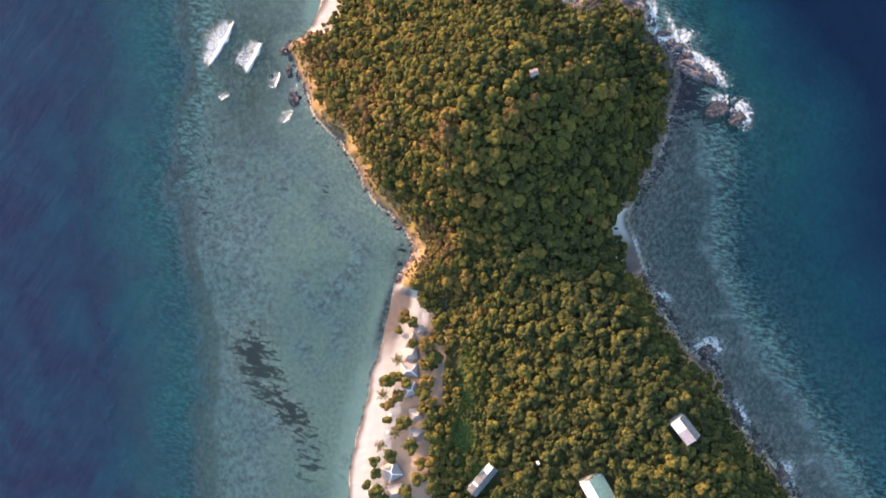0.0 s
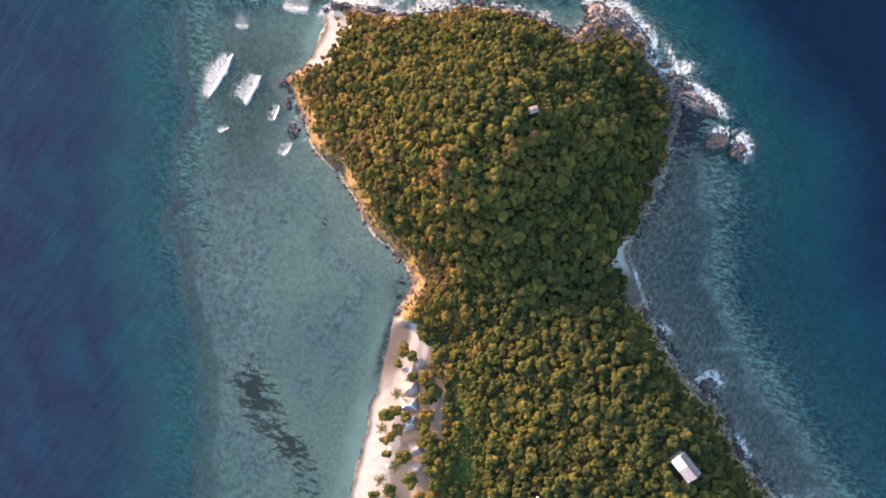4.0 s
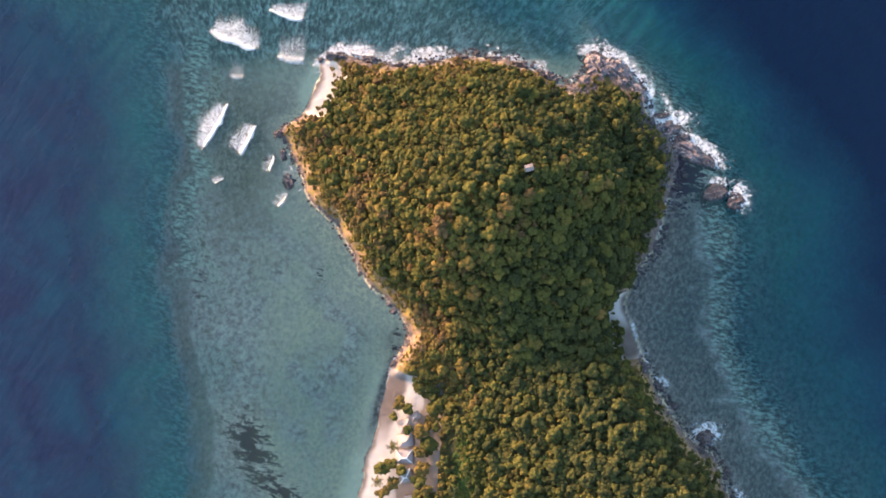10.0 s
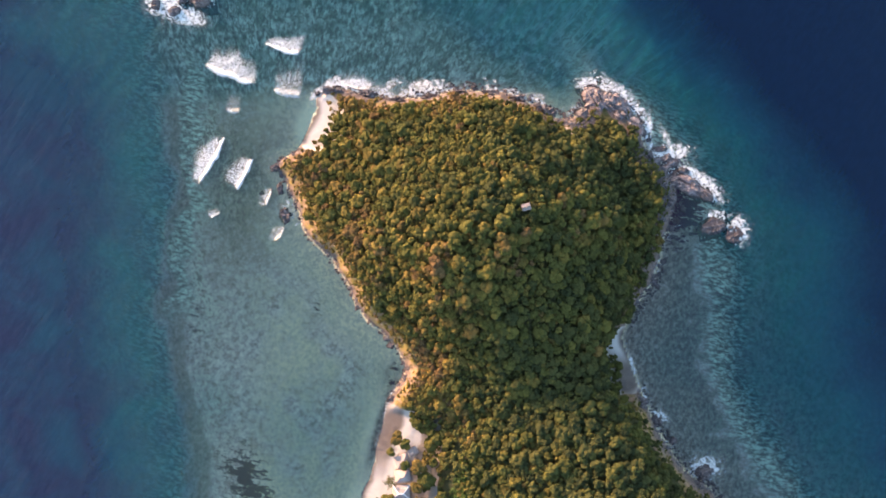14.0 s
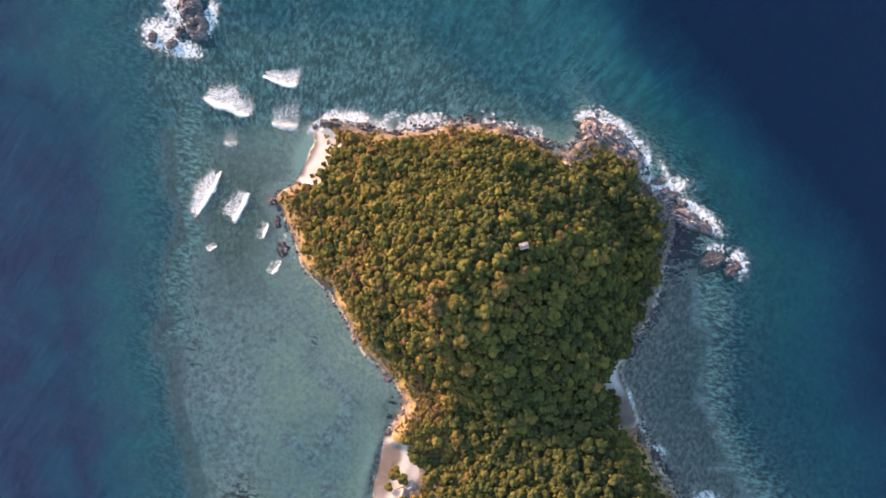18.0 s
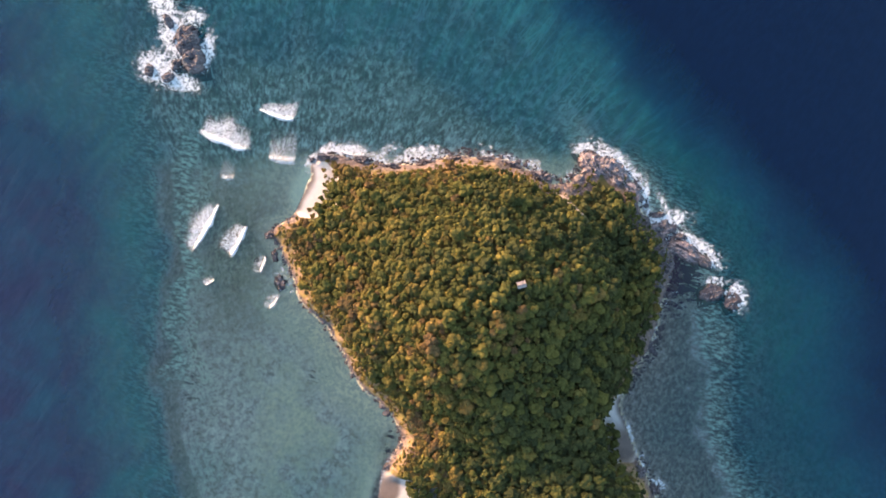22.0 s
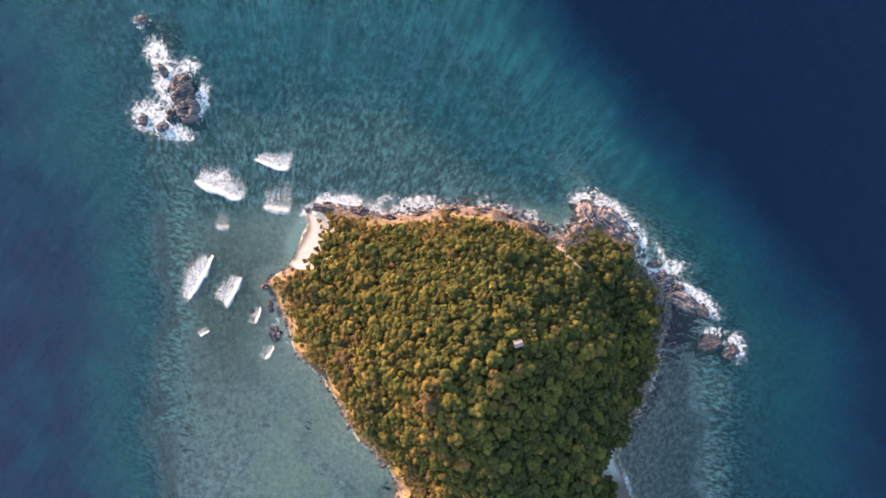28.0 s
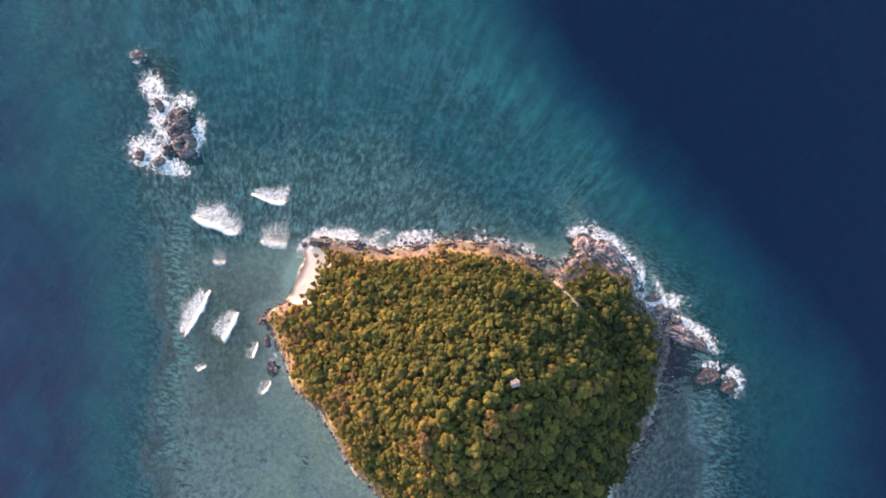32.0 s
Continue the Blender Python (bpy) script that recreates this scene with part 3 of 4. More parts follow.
keep = (ts > edge) & (np.hypot((tx - 77) * 0.8 + (ty - 114) * -0.6, ((tx - 77) * 0.6 + (ty - 114) * 0.8 - 1.5) * 1.6) > 12)
keep &= np.hypot((tx - 61) / 8, (ty - 108.5) / 5) > 1
brink = tx - np.interp(ty, [85, 96, 104, 114], [68, 62, 54.5, 48])
keep &= (np.abs(brink - 0.7) > 2.0) | (np.abs(ty - 100) > 7)
HOUSES = [("cottage", 96.2, -71.8), ("green_house", 63.2, -99.0), ("long_house", 17.4, -99.0), ("hill_hut", 35.0, 68.0), ("water_tank", 40.0, -90.0)]
for _, cx, cy in HOUSES:
    keep &= np.hypot(tx - cx, ty - cy) > (2.4 if cx == 35.0 else 2.6 if cx == 40.0 else 7.6 if cx == 17.4 else 7.4 if cx == 63.2 else 6.4)
glade = np.maximum.reduce([0.9 * blob(tx, ty, 9, -68, 7, 27, -4), 0.9 * blob(tx, ty, 9, -48, 6, 7), 0.95 * blob(tx, ty, 8, -81, 7, 10), 0.85 * blob(tx, ty, 24, -77, 4, 6)])
keep &= rng.random(tx.shape) > 0.75 * glade
keep &= np.hypot((tx - 10) / 4, (ty + 81) / 7) > 1
keep &= np.abs(tx + 2.0 - 0.055 * (ty + 55)) + 9 * step(13, 15, np.abs(ty + 55)) > 2.4
tx, ty, tz, ts, glade = tx[keep], ty[keep], tz[keep], ts[keep], glade[keep]
size = np.clip(rng.lognormal(0.22, 0.42, tx.shape), 0.65, 3.1) * (0.65 + 0.35 * step(2, 14, ts)) * (1 - 0.35 * glade)
tall = (1.6 + 0.55 * size + rng.uniform(-0.3, 0.5, tx.shape) + 1.5 * fbm(tx, ty, 13, 135)) * (0.55 + 0.45 * step(2, 18, ts))
# Leaf hue by place, with sunlit west rim and shaded east slope painted in.
hue_and_light = -0.30 * blob(tx, ty, 45, -65, 55, 42) + 0.2 * blob(tx, ty, 28, -28, 16, 14) + 0.34 * step(24, 5, ts) * step(30, 0, tx) + 0.16 * blob(tx, ty, -48, 85, 18, 24) - 0.30 * step(45, 78, tx) - 0.25 * blob(tx, ty, 8, -75, 14, 26)
tone = np.clip(0.38 + 0.55 * fbm(tx, ty, 30, 131) + 0.38 * fbm(tx, ty, 9, 137) + rng.normal(0, 0.25, tx.shape) + hue_and_light, 0, 1)
shore_row = np.where((ty > -108) & (ty < -6), tx + 0.05 * ty, 1e9)
NEAR = shore_row <= np.sort(shore_row)[250]
LEAF_MESH = [mesh_of("crown", c, t, LEAF, smooth=False) for c, t in CROWNS]
TRUNK_MESH = [mesh_of("trunk", c, q, BARK) for c, q in TRUNKS]


def tree(x, y, z, radius, height, seed, label, group):
    thing = tagged(new("tree"), label, "tree", group)
    thing.matrix_world = pose(x, y, z, 0, 0, (seed * 77) % 360)
    trunk = new("trunk", TRUNK_MESH[seed % 4])
    trunk.parent, trunk.scale = thing, (radius, radius, height)
    crown = new("crown", LEAF_MESH[seed % 16])
    crown.parent, crown.location, crown.scale = thing, (0, 0, height), (radius, radius, radius)
    return thing


for k in np.flatnonzero(NEAR):
    tree(tx[k], ty[k], tz[k], size[k], tall[k], int(k), "broad-leaved tree with a lumpy olive-green crown", "trees behind the beach")


def forest(name, which, label):
    """All other trees, too many to count, joined."""
    co, tris, tints, count = [], [], [], 0
    wood_co, wood_quads, wood_count = [], [], 0
    for k in which:
        c, t = (CROWNS if ty[k] > -122 else PLAIN_CROWNS)[k % 16]
        a = (k * 1.618) % 6.28
        turn = np.array([[math.cos(a), -math.sin(a), 0], [math.sin(a), math.cos(a), 0], [0, 0, 1]])
        co.append(c @ turn.T * size[k] + np.array([tx[k], ty[k], tz[k] + tall[k]]))
        tris.append(t + count)
        tints.append(np.full(len(c), tone[k]))
        count += len(c)
        c, q = STEMS[k % 4]
        wood_co.append(c @ turn.T * np.array([size[k], size[k], tall[k]]) + np.array([tx[k], ty[k], tz[k]]))
        wood_quads.append(q + wood_count)
        wood_count += len(c)
    top = new(name, mesh_of(name, np.concatenate(co), np.concatenate(tris), LEAF_WOOD, {"tint": np.concatenate(tints)}, smooth=False))
    tagged(top, label, "forest", kind="stuff")
    stems = new("trunks", mesh_of("trunks", np.concatenate(wood_co), np.concatenate(wood_quads), BARK))
    stems.parent = top
    stems["kind"] = "stuff"


forest("forest", np.flatnonzero(~NEAR), "dense evergreen forest in sunlit olive and green over the hill")


# ---- low growth on the banks ----
def small_shape(seed):
    """A low bush, a metre in radius: two or three lumps and sprays of leaves."""
    return crown_shape(seed, 4, 22, 0.6, SMALL_DOME)


BUSHES = [small_shape(400 + k) for k in range(6)]
bx, by = rng.uniform(-75, 170, 42000), rng.uniform(-125, 126, 42000)
bz, bs, _, bb = on_ground(bx, by)
bank = (bs > 1.6) & (bs < np.where(bx > 60, 5, 7.5)) & (bb < 0.4) & (rng.random(bx.shape) < step(1.0, 5.0, bs + 3 * fbm(bx, by, 9, 141)))
bx, by, bz, bs = bx[bank], by[bank], bz[bank], bs[bank]
co, tris, tints, count = [], [], [], 0
for k in range(len(bx)):
    c, t = BUSHES[k % 6]
    big = rng.uniform(0.4, 1.15)
    co.append(c * big + np.array([bx[k], by[k], bz[k] + 0.05]))
    tris.append(t + count)
    tints.append(np.full(len(c), np.clip(rng.normal(0.78 if bx[k] < 50 else 0.30, 0.13), 0, 1)))
    count += len(c)
scrub = new("scrub", mesh_of("scrub", np.concatenate(co), np.concatenate(tris), LEAF_WOOD, {"tint": np.concatenate(tints)}, smooth=False))
tagged(scrub, "dry ochre scrub and grass tufts clinging to the coastal banks", "scrub", kind="stuff")


# ---- rocks ----
def rock_mesh(seed, level, rough=0.35, ridges=0.0):
    """A jagged lump of rock about one metre in radius, its foot under the base."""
    bm = bmesh.new()
    bmesh.ops.create_icosphere(bm, subdivisions=level, radius=1)
    shift = Vector((seed * 7.3, seed * 3.1, seed * 1.7))
    for v in bm.verts:
        p = v.co.copy()
        h = noise.fractal(p * 1.7 + shift, 0.8, 2.1, 5) * rough - abs(noise.noise(p * 3.1 + shift)) * rough * 1.3 + rough * 0.3
        h += 0.5 * rough * (noise.cell(p * 2.6 + shift) - 0.5)
        h += ridges * (0.5 - abs(noise.noise(Vector((p.x * 4.0 + p.y * 2.2, p.y * 0.7, p.z * 0.8)) + shift)))
        v.co = p * (1 + h)
        v.co.z *= 0.75
    me = bpy.data.meshes.new("rock")
    bm.to_mesh(me)
    bm.free()
    me.materials.append(ROCK)
    return me


def outcrop(x, y, length, width, height, turn, seed, label, ridges=0.25, sink=0.35):
    ob = new("rock_outcrop", rock_mesh(seed, 4, 0.42, ridges))
    base = float(on_ground(x, y)[0][0])
    ob.matrix_world = pose(x, y, max(base, -1.2) + height * (0.5 - sink) * 0.6, 0, 0, turn) @ Matrix.Diagonal((length / 2.5, width / 2.5, height / 0.95, 1))
    return tagged(ob, label, "rock", "rocks off the shore")


def ledge(x, y, length, width, height, turn, seed, label):
    """A low sea rock: an uneven slab with ridges along it, its rim under the water."""
    n, m = (84, 56) if length > 9 else (52, 36)
    u, v = np.meshgrid(np.linspace(-1.2, 1.2, n), np.linspace(-1.2, 1.2, m), indexing="ij")
    px, py = u * length / 2, v * width / 2
    rim = np.hypot(u, v) * (1 + 0.30 * fbm(px, py, 5, seed) + 0.20 * fbm(px, py, 1.6, seed + 5))
    body = step(1.0, 0.42, rim)
    bent = py + 0.5 * fbm(px, py, 4, seed + 9)
    ridge = 1 - np.abs(lattice_noise(px * 0.16, bent, 1.0, seed + 11))
    crack = step(0.0, 0.16, np.abs(lattice_noise(px + 0.4 * py, py * 0.6, 2.3, seed + 13)))
    high = height * 0.58 * body * (0.15 + 0.62 * ridge * ridge + 0.18 * crack + 0.5 * fbm(px, py, 3.4, seed + 15)) + 0.22 * fbm(px, py, 0.7, seed + 17) - 1.5 * step(0.72, 1.15, rim)
    base = max(float(on_ground(x, y)[0][0]), 0.0) * 0.7
    i = (np.arange(n - 1)[:, None] * m + np.arange(m - 1)[None, :]).ravel()
    ob = new("rock_outcrop", mesh_of("rock_outcrop", np.stack([px, py, high], -1).reshape(-1, 3), np.stack([i, i + m, i + m + 1, i + 1], 1), PALE_ROCK if label == PALE else ROCK, smooth=False))
    ob.matrix_world = pose(x, y, base, 0, 0, turn)
    return tagged(ob, label, "rock", "rocks off the shore")


BROWN = "jagged brown sea rock washed by white surf"
PALE = "pale pinkish weathered rock outcrop at the water's edge"
for k, (x, y, length, width, height, turn, label) in enumerate([
        (70.5, 117, 16, 9, 3.4, -62, PALE), (79, 113.5, 19, 12, 3.6, -38, PALE), (87.5, 106.5, 12, 7, 2.6, -55, PALE), (66, 110, 10, 7, 1.8, -30, BROWN),
        (100, 89.5, 18, 8, 1.7, 8, PALE), (111, 80, 22, 9.5, 2.6, -28, PALE), (118.5, 76, 10, 6, 2.2, -40, BROWN), (99, 96, 9, 4, 1.4, 5, BROWN),
        (122.5, 62, 12, 9, 1.3, 15, BROWN), (131, 59, 9, 9, 1.0, 30, BROWN),
        (-106, 174, 13, 17, 4.6, 18, BROWN), (-104, 164.5, 11, 15, 4.6, 8, BROWN), (-111, 163, 6, 6, 2.4, 50, BROWN), (-115, 157.5, 8, 5, 2.2, 20, BROWN),
        (-115, 182, 5, 10, 2.4, 25, BROWN), (-123.5, 204, 7, 5.5, 1.9, 0, BROWN), (-123.5, 161, 5, 6, 1.8, 0, BROWN)]):
    ledge(x, y, length, width, height, turn, 700 + 23 * k, label)
for k, (x, y, length, width, height, turn, label) in enumerate([
        (-66, 67, 6, 8, 1.3, 20, BROWN), (-68.5, 79, 3.4, 7, 1.5, 10, BROWN), (-76.5, 77, 3, 2.4, 1.0, 0, BROWN), (-70.5, 88, 5, 3.6, 2.6, 20, BROWN),
        (117.5, -46, 9, 8, 3.4, 15, BROWN), (114, -51, 6, 4, 2.4, 0, BROWN), (131, -75, 4, 10, 2.6, 20, BROWN), (149.5, -101, 9, 8, 3.0, 30, BROWN), (139, -88, 5, 4, 2.2, 0, BROWN),
        (88.5, -14, 6.5, 5.5, 2.6, -30, BROWN), (96.5, -23, 6, 5, 2.6, -30, BROWN), (-45, 121.5, 11, 4, 2.6, -5, BROWN), (-30, 120.5, 9, 4, 2.6, -15, BROWN),
        (24, 120, 8, 3.5, 3.0, 0, PALE), (36, 117.5, 8, 3.5, 3.0, -25, PALE), (-17, 117.5, 8, 3, 2.4, -5, BROWN), (-3, 119, 9, 3.2, 2.6, 10, BROWN), (10, 120.5, 8, 3.2, 2.8, 5, PALE), (45, 112.5, 7, 3.5, 2.6, -40, BROWN),
        (103, 73, 6, 4, 1.8, 60, PALE), (100, 80, 4, 3, 1.6, 20, PALE), (94, 93, 5, 3.5, 2.0, -60, PALE), (109, 86.5, 7, 4, 1.8, -20, BROWN)]):
    outcrop(x, y, length, width, height, turn, k + 17, label)

STONES = [rock_mesh(60 + k, 3, 0.4, 0.1) for k in range(6)]
sx, sy = rng.uniform(-80, 165, 60000), rng.uniform(-112, 128, 60000)
sz, ss, _, sb = on_ground(sx, sy)
shore = (ss > np.where(sx < -10, -1.3, -3.6)) & (ss < 1.6) & (sb < 0.35) | (blob(sx, sy, 102, 78, 7, 16) > 0.35) & (ss < 7) & (rng.random(sx.shape) < 0.8) | (blob(sx, sy, 84, 96, 5, 7) > 0.4) & (rng.random(sx.shape) < 0.6) | (blob(sx, sy, 61, 108.5, 8, 5) > 0.35) | (blob(sx, sy, 88, 93, 5, 9, 25) > 0.35) & (ss < 8) & (rng.random(sx.shape) < 0.8)
pick = np.flatnonzero(shore)
pick = pick[np.argsort(rng.random(len(pick)))][:2000]
for k in pick[:300]:
    ob = new("boulder", STONES[k % 6])
    big = rng.gamma(2.2, 0.2) + 0.25
    ob.matrix_world = pose(sx[k], sy[k], max(sz[k], -0.5) + 0.1 * big, 0, 0, k * 47 % 360) @ Matrix.Diagonal((big * rng.uniform(0.8, 1.4), big, big * rng.uniform(0.6, 0.9), 1))
    tagged(ob, "rough brown boulder lying at the water's edge", "boulder", "boulders along the shore")
v0, t0 = [], []
small, small_tris = ico(2)
for n, k in enumerate(pick[300:]):
    big = rng.uniform(0.2, 0.6)
    v0.append(small * (1 + rng.uniform(-0.25, 0.25, (len(small), 1))) * big * np.array([1.2, 0.9, 0.6]) + np.array([sx[k], sy[k], max(sz[k], -0.3) + 0.1]))
    t0.append(small_tris + n * len(small))
tagged(new("shore_stones", mesh_of("shore_stones", np.concatenate(v0), np.concatenate(t0), ROCK, smooth=False)), "loose brown stones scattered along the rocky shore", "stones", kind="stuff")


# ---- breaking waves ----
def foam_material():
    n = Nodes("breaking foam")
    color = n.mix(n.noise(1.1, 7, 0.7), (0.55, 0.57, 0.61), (0.83, 0.81, 0.81))
    white = n.node("ShaderNodeBsdfDiffuse", {"Color": color, "Normal": n.bump(n.noise(1.8, 7, 0.7), 0.7, 0.5)}).outputs[0]
    lace = n.math("ADD", n.mask("foam"), n.math("MULTIPLY", n.math("SUBTRACT", n.noise(1.9, 8, 0.72, warp=0.5), 0.5), 3.4))
    clear = n.node("ShaderNodeBsdfTransparent").outputs[0]
    return n.done(n.node("ShaderNodeMixShader", {0: n.fit(lace, 0.42, 0.78), 1: clear, 2: white}).outputs[0])


FOAM = foam_material()


def foam_sheet(name, start, end, trails, v0, v1, rows, seed, much, parent):
    """Foam between two lines that run along the wave's front, v0 and v1 of the trail behind it."""
    cols = 56
    u, v = np.meshgrid(np.linspace(0, 1, cols), np.linspace(v0, v1, rows), indexing="ij")
    a, b = np.array(start), np.array(end)
    along = b - a
    length = np.hypot(*along)
    back = np.array([-along[1], along[0]]) / length
    w = u * 2 - 1
    trail = np.interp(u, [0, 0.5, 1], trails)
    ragged = fbm(u * length, v * 12, 5, seed) + 0.5 * fbm(u * length, v * 12, 1.7, seed + 3)
    bow = 0.07 * length * (w * w - 1) + 0.7 * ragged
    away = bow + v * trail
    x, y = a[0] + along[0] * u + back[0] * away, a[1] + along[1] * u + back[1] * away
    ends = step(1.02, 0.70, np.abs(w) + 0.16 * ragged)
    mask = much * ends * (0.66 + 0.30 * step(0.25, 0.04, v) - 0.62 * step(0.40 + 0.25 * ragged, 1.02, v)) * step(-0.05, 0.02, v)
    lift = 0.16 + 0.60 * np.exp(-((v - 0.06) / 0.08) ** 2) * ends + 0.10 * ragged * mask
    co = np.stack([x, y, lift], -1).reshape(-1, 3)
    i = (np.arange(cols - 1)[:, None] * rows + np.arange(rows - 1)[None, :]).ravel()
    ob = new(name, mesh_of(name, co, np.stack([i, i + rows, i + rows + 1, i + 1], 1), FOAM, {"foam": mask}))
    ob.parent = parent
    return ob


def breaking_wave(start, end, trails, seed, much=1.0):
    """A low wall of foam with a sharp front from start to end and a lacy trail on its left-hand side."""
    thing = tagged(new("breaking_wave"), "white breaking wave with a lacy trail of foam", "wave", "waves breaking on the reef")
    foam_sheet("crest", start, end, trails, -0.05, 0.22, 12, seed, much, thing)
    foam_sheet("foam_trail", start, end, trails, 0.22, 1.0, 30, seed, much, thing)["label"] = "thin lacy foam trail"
    return thing


for k, (start, end, trails, much) in enumerate([
        ((-102.5, 134), (-78.6, 124.5), (11, 17, 8), 1.0), ((-76, 143.5), (-58.5, 137.5), (3, 9, 14), 1.0), ((-72, 121.5), (-59, 119.6), (16, 18, 18), 0.72),
        ((-104.5, 80.5), (-93, 102), (7, 14, 6), 1.05), ((-88, 78), (-80.5, 92.5), (9, 11, 7), 0.95), ((-75, 71), (-72.5, 79), (5, 7, 4), 0.75),
        ((-99, 65.5), (-95, 69), (4, 4, 3), 0.9), ((-93, 113.2), (-85.5, 112.6), (10, 11, 9), 0.6), ((-41, 124), (-27, 122.8), (9, 6, 3), 0.68), ((-70.5, 55), (-66.5, 62), (7, 7, 4), 0.75)]):
    breaking_wave(start, end, trails, 500 + 11 * k, much)


# ---- buildings ----
def part(name, bm, material, parent, label=""):
    me = bpy.data.meshes.new(name)
    bmesh.ops.recalc_face_normals(bm, faces=bm.faces)
    bm.to_mesh(me)
    bm.free()
    me.materials.append(material)
    ob = new(name, me)
    ob.parent = parent
    if label:
        ob["label"] = label
    return ob


def slab(corners, thick):
    """A plate with those corners as its underside."""
    bm = bmesh.new()
    p = [Vector(c) for c in corners]
    n = (p[1] - p[0]).cross(p[-1] - p[0]).normalized() * thick
    if n.z < 0:
        n = -n
    low, high = [bm.verts.new(c) for c in p], [bm.verts.new(c + n) for c in p]
    bm.faces.new(low), bm.faces.new(high)
    for k in range(len(p)):
        j = (k + 1) % len(p)
        bm.faces.new((low[k], low[j], high[j], high[k]))
    return bm


def beam(a, b, wide, tall=None):
    """A straight bar from a to b."""
    a, b = Vector(a), Vector(b)
    bm = bmesh.new()
    bmesh.ops.create_cube(bm, size=1)
    m = Matrix.Translation((a + b) / 2) @ (b - a).to_track_quat("Z", "Y").to_matrix().to_4x4() @ Matrix.Diagonal((wide, tall or wide, (b - a).length, 1))
    bmesh.ops.transform(bm, matrix=m, verts=bm.verts)
    bmesh.ops.bevel(bm, geom=bm.edges[:], offset=min(wide, tall or wide) * 0.12, segments=1)
    return bm


def sheet_metal(name, a, b, rust):
    n = Nodes(name)
    where = n.node("ShaderNodeTexCoord").outputs["Object"]
    ribs = n.node("ShaderNodeTexWave", {"Vector": where, "Scale": 3.0, "Distortion": 0.0}, wave_type="BANDS", bands_direction="X").outputs["Fac"]
    stain = n.noise(0.9, 7, 0.7)
    color = n.mix(n.fit(stain, 0.35, 0.7), a, b)
    color = n.mix(n.fit(n.noise(1.7, 6, 0.7), 0.58, 0.72), color, rust)
    return n.done(n.surface(color, 0.5, n.bump(ribs, 0.5, 0.05), 0.0, 0.5))


WHITE_ROOF = sheet_metal("white roofing sheet", (0.86, 0.85, 0.84), (0.93, 0.92, 0.91), (0.6, 0.55, 0.5))
PINK_ROOF = sheet_metal("faded roofing sheet", (0.36, 0.31, 0.36), (0.52, 0.42, 0.44), (0.45, 0.25, 0.22))
PALE_ROOF = sheet_metal("pale pink roofing sheet", (0.20, 0.16, 0.155), (0.30, 0.24, 0.23), (0.33, 0.26, 0.25))
# Grey sheet, also used to put shade into the cottage's back slope.
GREY_SHADE_ROOF = sheet_metal("grey and shaded roofing sheet", (0.08, 0.08, 0.095), (0.16, 0.16, 0.18), (0.25, 0.18, 0.15))
GREEN_ROOF = sheet_metal("green roofing sheet", (0.20, 0.30, 0.24), (0.30, 0.40, 0.32), (0.22, 0.24, 0.18))
PLASTER = plain("limewashed wall", (0.55, 0.51, 0.46), (0.70, 0.66, 0.60), 1.2)
THATCH = plain("weathered grey thatch", (0.32, 0.255, 0.24), (0.48, 0.39, 0.37), 2.4, 0.95, 0.8, 0.1)
RIDGE = plain("white ridge capping", (0.74, 0.72, 0.72), (0.86, 0.84, 0.83), 2, 0.6)
TIMBER = plain("brown timber", (0.13, 0.085, 0.05), (0.25, 0.17, 0.11), 3)
DARK_GLASS = plain("dark window pane", (0.02, 0.025, 0.03), (0.04, 0.045, 0.05), 1, 0.15, 0.0, 0.5)


